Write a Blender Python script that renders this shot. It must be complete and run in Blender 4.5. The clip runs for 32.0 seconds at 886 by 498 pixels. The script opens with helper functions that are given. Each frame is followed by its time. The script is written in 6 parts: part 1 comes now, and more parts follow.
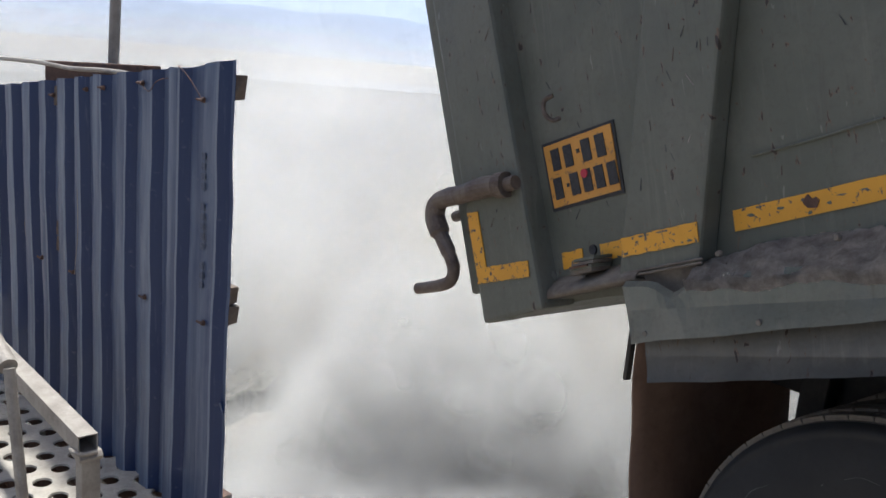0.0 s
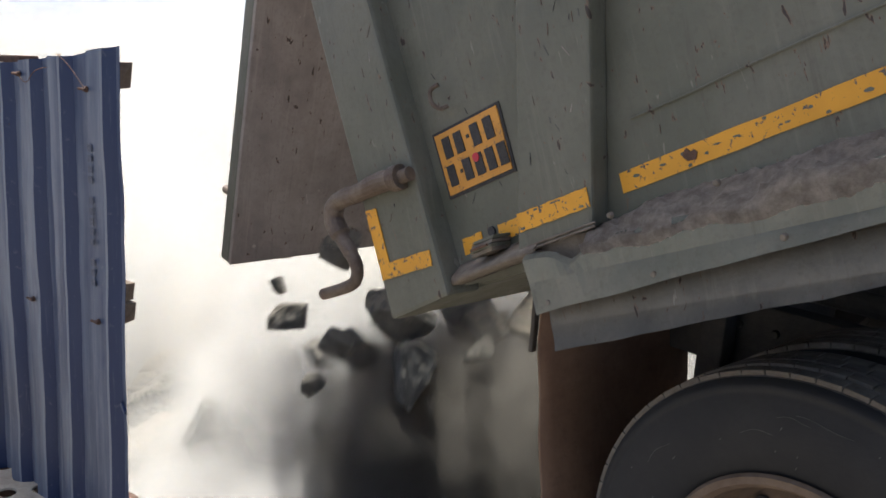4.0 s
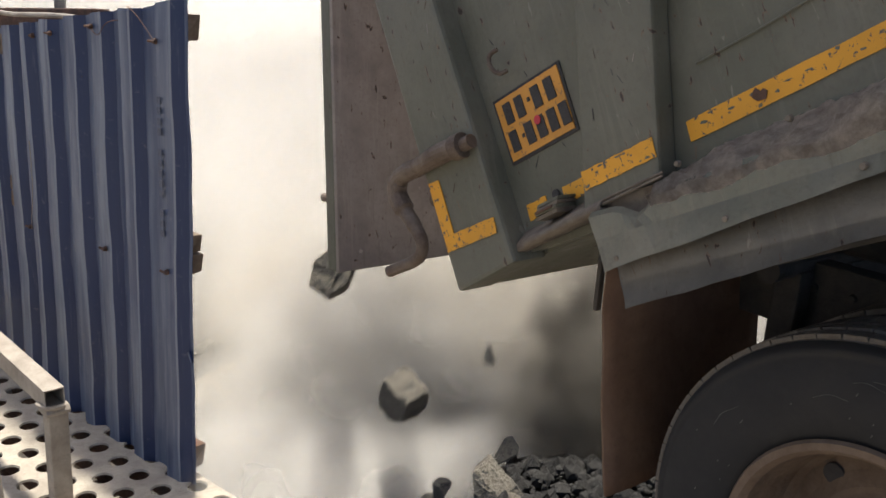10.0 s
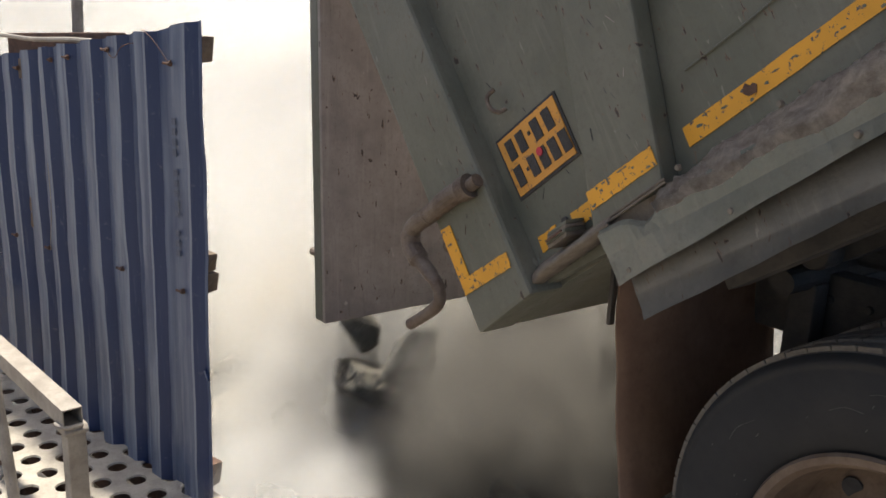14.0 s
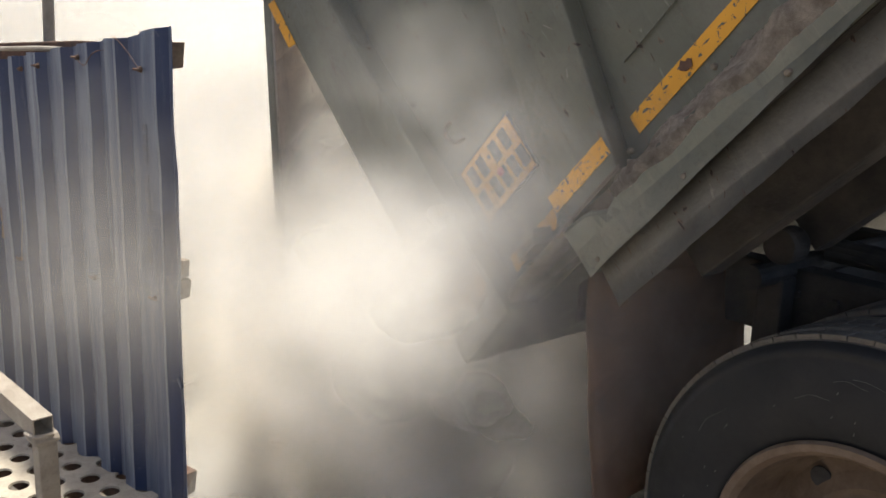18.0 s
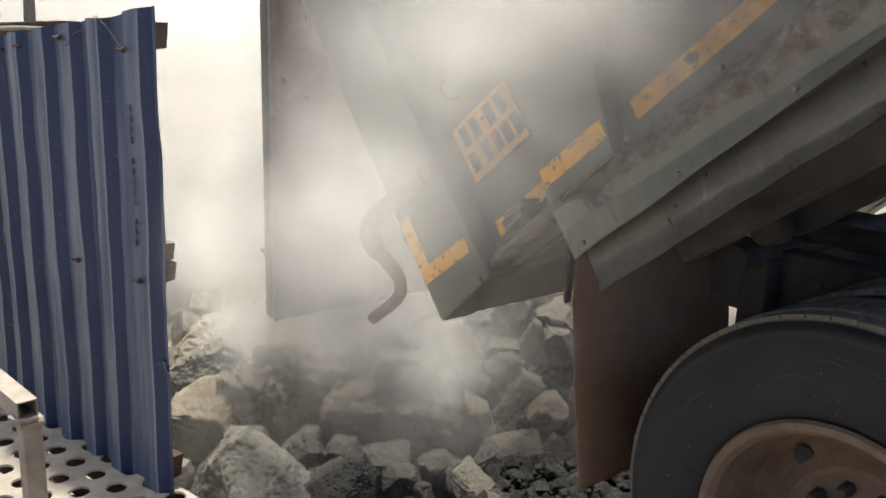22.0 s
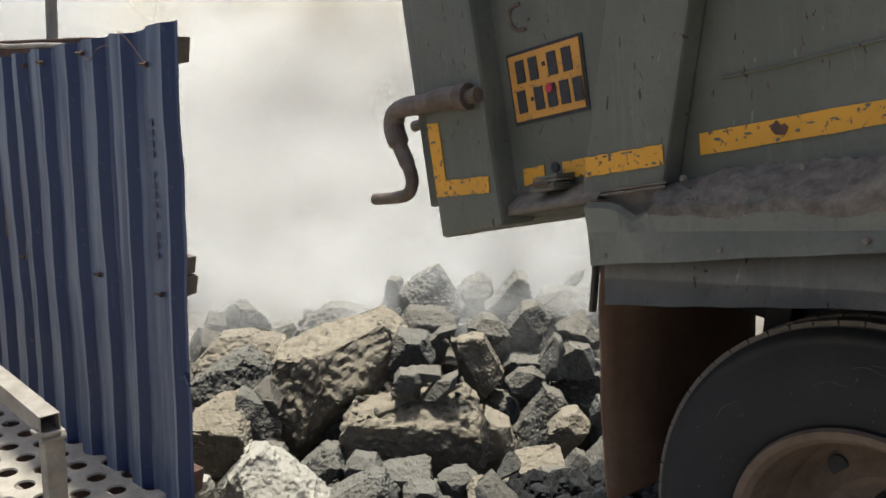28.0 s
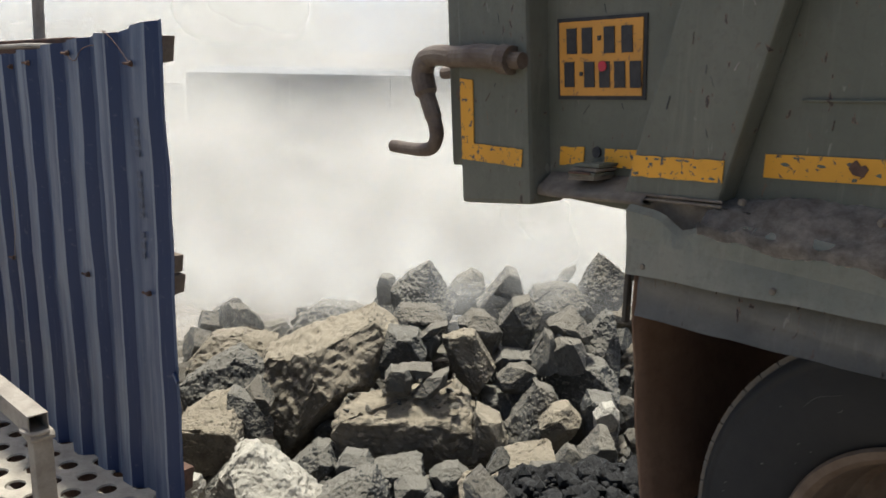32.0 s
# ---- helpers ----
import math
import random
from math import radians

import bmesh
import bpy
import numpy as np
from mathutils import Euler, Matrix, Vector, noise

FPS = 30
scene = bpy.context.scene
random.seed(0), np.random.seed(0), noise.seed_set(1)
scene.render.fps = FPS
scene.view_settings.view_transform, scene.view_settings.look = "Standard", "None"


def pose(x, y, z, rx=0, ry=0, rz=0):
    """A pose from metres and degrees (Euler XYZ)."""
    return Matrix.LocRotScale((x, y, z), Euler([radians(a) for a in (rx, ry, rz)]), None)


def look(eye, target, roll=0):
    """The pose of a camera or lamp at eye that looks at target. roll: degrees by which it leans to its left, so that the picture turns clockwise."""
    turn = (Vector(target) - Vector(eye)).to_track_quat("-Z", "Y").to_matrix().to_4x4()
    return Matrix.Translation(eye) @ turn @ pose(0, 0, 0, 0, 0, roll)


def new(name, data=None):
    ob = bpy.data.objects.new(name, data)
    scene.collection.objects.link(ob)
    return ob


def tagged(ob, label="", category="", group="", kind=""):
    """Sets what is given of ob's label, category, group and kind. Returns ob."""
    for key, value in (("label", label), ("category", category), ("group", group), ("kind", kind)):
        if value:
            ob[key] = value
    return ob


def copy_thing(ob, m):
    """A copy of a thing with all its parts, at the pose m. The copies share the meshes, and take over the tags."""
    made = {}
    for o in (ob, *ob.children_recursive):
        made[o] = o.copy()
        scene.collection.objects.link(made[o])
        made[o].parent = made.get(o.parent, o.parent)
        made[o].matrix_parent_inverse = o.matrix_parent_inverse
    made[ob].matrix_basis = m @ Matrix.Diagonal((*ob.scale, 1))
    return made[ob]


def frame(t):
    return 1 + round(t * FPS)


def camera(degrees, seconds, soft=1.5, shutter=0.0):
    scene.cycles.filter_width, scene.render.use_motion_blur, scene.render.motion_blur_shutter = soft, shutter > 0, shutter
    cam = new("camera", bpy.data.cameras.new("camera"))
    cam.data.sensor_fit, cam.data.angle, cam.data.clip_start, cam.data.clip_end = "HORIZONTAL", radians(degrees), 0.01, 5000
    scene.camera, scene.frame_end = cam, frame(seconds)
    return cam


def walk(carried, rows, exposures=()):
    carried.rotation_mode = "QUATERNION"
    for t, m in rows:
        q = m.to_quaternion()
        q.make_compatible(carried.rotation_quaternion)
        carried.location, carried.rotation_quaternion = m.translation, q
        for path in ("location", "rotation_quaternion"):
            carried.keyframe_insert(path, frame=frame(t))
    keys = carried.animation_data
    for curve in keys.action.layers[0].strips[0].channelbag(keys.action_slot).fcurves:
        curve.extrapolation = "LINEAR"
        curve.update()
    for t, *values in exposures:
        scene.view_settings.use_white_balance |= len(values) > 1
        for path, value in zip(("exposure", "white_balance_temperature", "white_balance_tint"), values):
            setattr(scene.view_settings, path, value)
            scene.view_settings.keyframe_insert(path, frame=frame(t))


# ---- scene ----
cam = camera(55.0, 32.0, soft=1.6, shutter=0.35)
PATH = [
    (0.0, pose(1.148, -1.467, 1.653, 77.42, -4.85, 54.66)),
    (0.5, pose(1.148, -1.469, 1.652, 77.85, -4.59, 54.76)),
    (1.0, pose(1.148, -1.463, 1.654, 77.77, -4.43, 54.81)),
    (1.5, pose(1.152, -1.458, 1.650, 78.19, -3.87, 53.72)),
    (2.0, pose(1.150, -1.460, 1.656, 78.31, -3.12, 53.35)),
    (2.5, pose(1.145, -1.458, 1.660, 78.33, -3.18, 54.17)),
    (3.0, pose(1.145, -1.456, 1.651, 78.44, -3.38, 53.21)),
    (3.5, pose(1.137, -1.448, 1.639, 77.26, -3.38, 48.00)),
    (4.0, pose(1.152, -1.455, 1.632, 77.10, -3.57, 47.88)),
    (4.5, pose(1.145, -1.457, 1.630, 76.92, -3.51, 49.87)),
    (6.5, pose(1.128, -1.448, 1.616, 74.19, -4.29, 52.17)),
    (7.0, pose(1.125, -1.446, 1.613, 74.23, -4.04, 52.58)),
    (7.5, pose(1.126, -1.442, 1.617, 74.20, -4.00, 52.26)),
    (8.0, pose(1.128, -1.440, 1.618, 74.04, -3.98, 51.85)),
    (8.5, pose(1.125, -1.441, 1.612, 74.04, -3.79, 51.63)),
    (9.0, pose(1.128, -1.446, 1.626, 73.84, -3.40, 52.05)),
    (9.5, pose(1.132, -1.441, 1.621, 74.09, -3.39, 52.48)),
    (10.0, pose(1.133, -1.444, 1.609, 74.24, -3.52, 52.16)),
    (10.5, pose(1.133, -1.440, 1.618, 73.95, -3.48, 52.11)),
    (11.0, pose(1.138, -1.441, 1.618, 74.01, -3.27, 52.17)),
    (11.5, pose(1.138, -1.440, 1.617, 73.78, -3.19, 52.23)),
    (12.0, pose(1.137, -1.444, 1.615, 73.75, -3.30, 52.25)),
    (12.5, pose(1.127, -1.438, 1.606, 73.93, -3.34, 52.79)),
    (13.0, pose(1.138, -1.456, 1.606, 74.92, -3.13, 52.94)),
    (13.5, pose(1.145, -1.438, 1.609, 75.42, -2.62, 53.31)),
    (14.0, pose(1.147, -1.435, 1.610, 75.30, -2.55, 53.15)),
    (14.5, pose(1.149, -1.434, 1.610, 75.26, -2.75, 53.02)),
    (16.5, pose(1.176, -1.430, 1.588, 76.38, -2.29, 52.42)),
    (17.0, pose(1.178, -1.430, 1.569, 76.97, -2.63, 52.53)),
    (17.5, pose(1.176, -1.423, 1.564, 76.86, -2.54, 52.38)),
    (18.0, pose(1.179, -1.423, 1.569, 76.44, -2.18, 51.74)),
    (18.5, pose(1.176, -1.421, 1.565, 76.30, -2.22, 51.61)),
    (19.0, pose(1.173, -1.418, 1.566, 75.79, -2.25, 52.07)),
    (19.5, pose(1.170, -1.422, 1.561, 75.37, -2.41, 52.30)),
    (20.0, pose(1.173, -1.414, 1.562, 75.07, -2.17, 52.44)),
    (20.5, pose(1.178, -1.421, 1.570, 75.43, -1.83, 52.24)),
    (21.0, pose(1.180, -1.427, 1.565, 76.06, -1.84, 51.44)),
    (21.5, pose(1.179, -1.426, 1.563, 75.89, -2.21, 51.08)),
    (22.0, pose(1.176, -1.427, 1.562, 75.42, -2.40, 50.75)),
    (22.5, pose(1.172, -1.430, 1.553, 75.07, -2.51, 50.04)),
    (23.0, pose(1.170, -1.434, 1.551, 75.48, -2.54, 49.63)),
    (23.5, pose(1.175, -1.450, 1.548, 76.62, -2.42, 49.99)),
    (24.0, pose(1.175, -1.450, 1.549, 76.85, -2.35, 50.05)),
    (24.5, pose(1.167, -1.446, 1.541, 76.41, -2.66, 50.16)),
    (25.0, pose(1.161, -1.445, 1.537, 75.93, -2.47, 50.51)),
    (25.5, pose(1.159, -1.448, 1.535, 76.14, -2.16, 51.44)),
    (27.5, pose(1.151, -1.446, 1.530, 75.97, -2.05, 51.42)),
    (28.0, pose(1.155, -1.441, 1.535, 76.64, -1.85, 51.61)),
    (28.5, pose(1.155, -1.451, 1.534, 76.92, -1.87, 51.05)),
    (29.0, pose(1.152, -1.452, 1.535, 76.72, -2.43, 50.99)),
    (29.5, pose(1.148, -1.451, 1.532, 76.68, -2.42, 51.03)),
    (30.0, pose(1.147, -1.451, 1.536, 77.03, -1.75, 50.78)),
    (30.5, pose(1.172, -1.438, 1.534, 77.31, -1.46, 50.25)),
    (31.0, pose(1.171, -1.425, 1.535, 76.91, -1.58, 50.68)),
    (31.5, pose(1.178, -1.412, 1.532, 76.44, -1.49, 51.31)),
    (32.0, pose(1.187, -1.417, 1.530, 76.54, -1.34, 51.31)),
]

EXPOSURES = [(0.0, 0.64, 5450, 8), (1.0, 0.54, 5450, 8), (3.0, 0.5, 5450, 8), (4.0, 1.12, 5850, 8), (5.5, 0.92, 6050, 9), (8.0, 0.76, 6150, 9), (10.0, 0.9, 6200, 9), (12.0, 0.88, 6200, 8), (14.0, 0.94, 6150, 8), (17.0, 0.9, 6350, 8),
             (20.0, 0.9, 6350, 8), (23.0, 1.04, 6100, 6), (25.0, 0.84, 6050, 6), (28.0, 0.62, 5850, 5), (29.0, 0.38, 5900, 5), (30.0, 0.52, 5900, 5), (32.0, 0.58, 5900, 5)]
walk(cam, PATH, EXPOSURES)

# ---- light ----
SUN_DIR = Vector((-0.22, 0.10, 0.97)).normalized()
world = bpy.data.worlds.new("world")
scene.world = world
world.use_nodes = True
wn = world.node_tree.nodes
sky = wn.new("ShaderNodeTexSky")
sky.sky_type = "NISHITA"
sky.sun_disc = False
sky.sun_elevation = math.asin(SUN_DIR.z)
sky.sun_rotation = math.atan2(SUN_DIR.x, SUN_DIR.y)
sky.air_density, sky.dust_density, sky.ozone_density = 0.75, 4.0, 0.6
wn["Background"].inputs["Strength"].default_value = 0.10
world.node_tree.links.new(sky.outputs["Color"], wn["Background"].inputs["Color"])
sun = new("sun", bpy.data.lights.new("sun", "SUN"))
sun.data.energy, sun.data.angle, sun.data.color = 4.0, radians(4.0), (1.0, 0.93, 0.82)
sun.matrix_world = look(SUN_DIR * 60, (0, 0, 0))
scene.cycles.transparent_max_bounces = 256

# hinge of the tipping body, and its tilt in degrees at each time
HX, HZ = -0.023, 1.1615
TILT = [
    (0.0, 18.6), (0.5, 19.2), (1.0, 19.8), (1.5, 20.2), (2.0, 20.8), (2.5, 21.4), (3.0, 21.8), (3.5, 22.4), (4.0, 22.7),
    (4.5, 22.9), (6.5, 24.4), (7.0, 24.4), (7.5, 25.0), (8.0, 25.4), (8.5, 25.7), (9.0, 26.2), (9.5, 26.9), (10.0, 27.2),
    (10.5, 28.1), (11.0, 28.6), (11.5, 29.5), (12.0, 30.2), (12.5, 31.0), (13.0, 32.1), (13.5, 33.1), (14.0, 34.4),
    (14.5, 36.0), (16.5, 41.7), (17.0, 42.2), (17.5, 43.0), (18.0, 43.7), (18.5, 44.4), (19.0, 44.9), (19.5, 45.6),
    (20.0, 45.9), (20.5, 44.9), (21.0, 41.9), (21.5, 39.4), (22.0, 36.6), (22.5, 33.4), (23.0, 30.2), (23.5, 27.8),
    (24.0, 25.7), (24.5, 23.8), (25.0, 21.9), (25.5, 19.9), (27.5, 12.0), (28.0, 10.9), (28.5, 9.2), (29.0, 8.0),
    (29.5, 6.5), (30.0, 5.1), (30.5, 3.5), (31.0, 2.2), (31.5, 0.8), (32.0, 0.0), 
]

# how far the whole truck has rolled forward
ROLL = [(0, 0), (30.0, 0), (30.5, 0.015), (31.0, 0.035), (31.5, 0.075), (32.0, 0.166)]


def lerp_rows(rows, t):
    return float(np.interp(t, [r[0] for r in rows], [r[1] for r in rows]))


# ---- materials ----
def material(name, rough=0.7, metal=0.0):
    m = bpy.data.materials.new(name)
    m.use_nodes = True
    b = m.node_tree.nodes["Principled BSDF"]
    b.inputs["Roughness"].default_value = rough
    b.inputs["Metallic"].default_value = metal
    return m, m.node_tree.nodes, m.node_tree.links, b


def tex_noise(n, l, scale, detail=4, rough=0.6, vec=None, distortion=0.0):
    k = n.new("ShaderNodeTexNoise")
    k.inputs["Scale"].default_value, k.inputs["Detail"].default_value, k.inputs["Roughness"].default_value = scale, detail, rough
    k.inputs["Distortion"].default_value = distortion
    if vec is not None:
        l.new(vec, k.inputs["Vector"])
    return k.outputs["Fac"]


def ramp(n, l, fac, stops):
    k = n.new("ShaderNodeValToRGB")
    while len(k.color_ramp.elements) < len(stops):
        k.color_ramp.elements.new(0.5)
    for e, (p, c) in zip(k.color_ramp.elements, stops):
        e.position, e.color = p, (*(c if isinstance(c, tuple) else (c, c, c)), 1)
    l.new(fac, k.inputs["Fac"])
    return k.outputs["Color"]


def mix(n, l, fac, a, b):
    k = n.new("ShaderNodeMix")
    k.data_type = "RGBA"
    for s, v in ((k.inputs[0], fac), (k.inputs[6], a), (k.inputs[7], b)):
        if hasattr(v, "is_linked"):
            l.new(v, s)
        else:
            s.default_value = (*v, 1) if isinstance(v, tuple) else v
    return k.outputs[2]


def bump(n, l, b, height, strength=0.4, dist=0.01):
    k = n.new("ShaderNodeBump")
    k.inputs["Strength"].default_value, k.inputs["Distance"].default_value = strength, dist
    l.new(height, k.inputs["Height"])
    l.new(k.outputs["Normal"], b.inputs["Normal"])


def coords(n, l, scale=(1, 1, 1), random_shift=False):
    c = n.new("ShaderNodeTexCoord")
    m = n.new("ShaderNodeMapping")
    m.inputs["Scale"].default_value = scale
    l.new(c.outputs["Object"], m.inputs["Vector"])
    if random_shift:
        o = n.new("ShaderNodeObjectInfo")
        v = n.new("ShaderNodeVectorMath")
        v.operation = "SCALE"
        v.inputs[0].default_value = (13.0, 7.0, 19.0)
        l.new(o.outputs["Random"], v.inputs["Scale"])
        l.new(v.outputs[0], m.inputs["Location"])
    return m.outputs["Vector"]


def paint(name, base, dusty, rough=0.55, dust=0.55, scratch=True, grime=(0.07, 0.055, 0.04)):
    """Worn truck paint: dust film, runs of grime, fine scratches, dark chips with rusty rims."""
    m, n, l, b = material(name, rough)
    v = coords(n, l)
    big = tex_noise(n, l, 1.7, 6, 0.68, v, 0.4)
    mid = tex_noise(n, l, 7.5, 6, 0.7, v)
    fine = tex_noise(n, l, 60, 6, 0.75, v)
    c = mix(n, l, ramp(n, l, big, [(0.40, 0.0), (0.70, dust)]), base, dusty)
    c = mix(n, l, ramp(n, l, mid, [(0.30, 0.5), (0.52, 0.0)]), c, tuple(x * 0.62 for x in base))
    c = mix(n, l, ramp(n, l, mid, [(0.56, 0.0), (0.74, 0.4)]), c, dusty)
    c = mix(n, l, ramp(n, l, fine, [(0.48, 0.0), (0.75, 0.4)]), c, grime)
    streak = tex_noise(n, l, 9, 6, 0.7, coords(n, l, (3.4, 3.0, 0.22)), 0.3)
    c = mix(n, l, ramp(n, l, streak, [(0.55, 0.0), (0.74, 0.5)]), c, dusty)
    c = mix(n, l, ramp(n, l, streak, [(0.28, 0.45), (0.42, 0.0)]), c, grime)
    if scratch:
        bright = tuple(min(1, x * 1.5 + 0.05) for x in dusty)
        for ang, sz, at in ((0.5, 15, 0.705), (-0.7, 20, 0.71)):
            mp = n.new("ShaderNodeMapping")
            mp.inputs["Rotation"].default_value = (0, ang, 0)
            mp.inputs["Scale"].default_value = (3.0, 1.0, 0.75)
            l.new(v, mp.inputs["Vector"])
            sc = tex_noise(n, l, sz, 3, 0.5, mp.outputs["Vector"], 0.6)
            c = mix(n, l, ramp(n, l, sc, [(at + 0.02, 0.0), (at + 0.05, 0.3)]), c, bright)
        pit = tex_noise(n, l, 34, 3, 0.6, coords(n, l, (1.6, 1, 0.55)), 0.5)
        c = mix(n, l, ramp(n, l, pit, [(0.655, 0.0), (0.67, 0.7)]), c, (0.16, 0.09, 0.05))
        c = mix(n, l, ramp(n, l, pit, [(0.675, 0.0), (0.69, 0.9)]), c, (0.028, 0.02, 0.016))
    l.new(c, b.inputs["Base Color"])
    l.new(ramp(n, l, mid, [(0.3, rough - 0.15), (0.8, min(1.0, rough + 0.3))]), b.inputs["Roughness"])
    bump(n, l, b, mix(n, l, 0.55, fine, mid), 0.4, 0.006)
    return m


def rock_material(name, dark, mid, light, dust):
    m, n, l, b = material(name, 0.92)
    v = coords(n, l, (1, 1, 1), True)
    big = tex_noise(n, l, 2.6, 6, 0.62, v)
    fine = tex_noise(n, l, 19, 8, 0.78, v)
    c = ramp(n, l, big, [(0.3, dark), (0.52, mid), (0.75, light)])
    c = mix(n, l, ramp(n, l, fine, [(0.34, 0.6), (0.50, 0.0)]), c, tuple(x * 0.5 for x in dark))
    c = mix(n, l, ramp(n, l, fine, [(0.58, 0.0), (0.74, 0.35)]), c, tuple(min(1, x * 1.3) for x in light))
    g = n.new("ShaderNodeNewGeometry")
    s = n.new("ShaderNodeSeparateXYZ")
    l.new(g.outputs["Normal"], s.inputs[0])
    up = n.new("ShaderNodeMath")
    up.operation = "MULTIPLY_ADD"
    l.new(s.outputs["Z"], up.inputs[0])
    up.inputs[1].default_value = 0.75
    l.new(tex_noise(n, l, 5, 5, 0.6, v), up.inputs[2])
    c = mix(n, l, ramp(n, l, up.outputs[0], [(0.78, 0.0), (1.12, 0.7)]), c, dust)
    l.new(c, b.inputs["Base Color"])
    chip = n.new("ShaderNodeTexVoronoi")
    chip.feature = "F1"
    chip.inputs["Scale"].default_value = 11
    l.new(v, chip.inputs["Vector"])
    h = mix(n, l, 0.3, fine, chip.outputs["Distance"])
    h = mix(n, l, 0.3, h, tex_noise(n, l, 52, 6, 0.75, v))
    bump(n, l, b, h, 0.9, 0.035)
    return m


def plain(name, c1, c2, scale=6, rough=0.8, metal=0.0, b_str=0.3, b_dist=0.01, detail=6):
    m, n, l, b = material(name, rough, metal)
    v = coords(n, l)
    a = tex_noise(n, l, scale, detail, 0.65, v)
    f = tex_noise(n, l, scale * 9, 5, 0.7, v)
    c = mix(n, l, ramp(n, l, a, [(0.35, 0.0), (0.68, 1.0)]), c1, c2)
    c = mix(n, l, ramp(n, l, f, [(0.5, 0.0), (0.8, 0.4)]), c, tuple(x * 0.45 for x in c1))
    l.new(c, b.inputs["Base Color"])
    bump(n, l, b, f, b_str, b_dist)
    return m


def chipped(name, base, under):
    m, n, l, b = material(name, 0.6)
    v = coords(n, l)
    chips = tex_noise(n, l, 62, 5, 0.62, v, 0.5)
    dirt = tex_noise(n, l, 6, 5, 0.6, v)
    c = mix(n, l, ramp(n, l, dirt, [(0.45, 0.0), (0.8, 0.5)]), base, tuple(x * 0.55 for x in base))
    c = mix(n, l, ramp(n, l, chips, [(0.60, 0.0), (0.615, 1.0)]), c, under)
    l.new(c, b.inputs["Base Color"])
    bump(n, l, b, chips, 0.3, 0.003)
    return m


def dust_material(name, colour, density, scale, seed, low=0.36, high=0.66, edge=1.0):
    """Airborne dust: thin scattering layers, thick in the middle and gone at the rim, torn by noise."""
    m = bpy.data.materials.new(name)
    m.use_nodes = True
    n, l = m.node_tree.nodes, m.node_tree.links
    n.remove(n["Principled BSDF"])
    c = n.new("ShaderNodeTexCoord")
    o = n.new("ShaderNodeObjectInfo")
    sh = n.new("ShaderNodeVectorMath")
    sh.operation = "SCALE"
    sh.inputs[0].default_value = (17.0 + seed, 5.0, 11.0)
    l.new(o.outputs["Random"], sh.inputs["Scale"])
    ad = n.new("ShaderNodeVectorMath")
    l.new(c.outputs["Object"], ad.inputs[0])
    l.new(sh.outputs[0], ad.inputs[1])
    f = tex_noise(n, l, scale, 3, 0.45, ad.outputs[0], 0.2)
    f = ramp(n, l, f, [(low, 0.0), (high, 1.0)])
    ln = n.new("ShaderNodeVectorMath")
    ln.operation = "LENGTH"
    l.new(c.outputs["Object"], ln.inputs[0])
    fall = ramp(n, l, ln.outputs["Value"], [(0.15 * edge, 1.0), (0.6, 0.42), (0.98, 0.0)])
    fall_node = fall.node
    fall_node.color_ramp.interpolation = "EASE"
    mu = n.new("ShaderNodeMath")
    mu.operation = "MULTIPLY"
    l.new(f, mu.inputs[0])
    l.new(fall, mu.inputs[1])
    mu2 = n.new("ShaderNodeMath")
    mu2.operation = "MULTIPLY"
    l.new(mu.outputs[0], mu2.inputs[0])
    mu2.inputs[1].default_value = density
    d = n.new("ShaderNodeBsdfDiffuse")
    t = n.new("ShaderNodeBsdfTranslucent")
    # grains scatter alike whichever way a layer leans
    up = n.new("ShaderNodeCombineXYZ")
    up.inputs["Z"].default_value = 1.0
    for k in (d, t):
        k.inputs["Color"].default_value = (*colour, 1)
        l.new(up.outputs[0], k.inputs["Normal"])
    a = n.new("ShaderNodeMixShader")
    a.inputs[0].default_value = 0.55
    l.new(d.outputs[0], a.inputs[1])
    l.new(t.outputs[0], a.inputs[2])
    tr = n.new("ShaderNodeBsdfTransparent")
    x = n.new("ShaderNodeMixShader")
    l.new(mu2.outputs[0], x.inputs[0])
    l.new(tr.outputs[0], x.inputs[1])
    l.new(a.outputs[0], x.inputs[2])
    l.new(x.outputs[0], n["Material Output"].inputs["Surface"])
    return m


GREEN = paint("grey_green_paint", (0.112, 0.112, 0.079), (0.20, 0.186, 0.145))
SKIRT = paint("dusty_skirt_paint", (0.165, 0.165, 0.122), (0.30, 0.265, 0.20), 0.65, 0.7, False)
GATE_IN = paint("gate_inner_steel", (0.205, 0.17, 0.147), (0.38, 0.322, 0.275), 0.6, 0.8)
STRIP = paint("scuffed_rubber_strip", (0.125, 0.115, 0.09), (0.27, 0.235, 0.18), 0.75, 0.8)
YELLOW = chipped("yellow_stripe_paint", (0.70, 0.33, 0.02), (0.10, 0.085, 0.07))
PLATE = chipped("orange_plate_paint", (0.58, 0.27, 0.04), (0.30, 0.15, 0.05))
BLACK = plain("black_lettering_paint", (0.02, 0.018, 0.018), (0.045, 0.04, 0.038), 40, 0.6)
PRINT = plain("faded_print", (0.07, 0.08, 0.11), (0.10, 0.11, 0.15), 60, 0.6)
RED = plain("red_sticker", (0.55, 0.03, 0.05), (0.4, 0.03, 0.05), 40, 0.5)
RUBBER = plain("tyre_rubber", (0.009, 0.009, 0.010), (0.023, 0.021, 0.019), 5, 0.75, 0, 0.3, 0.004)
TREAD = plain("dusty_tread_rubber", (0.11, 0.09, 0.068), (0.25, 0.21, 0.165), 9, 0.95, 0, 0.5, 0.01)
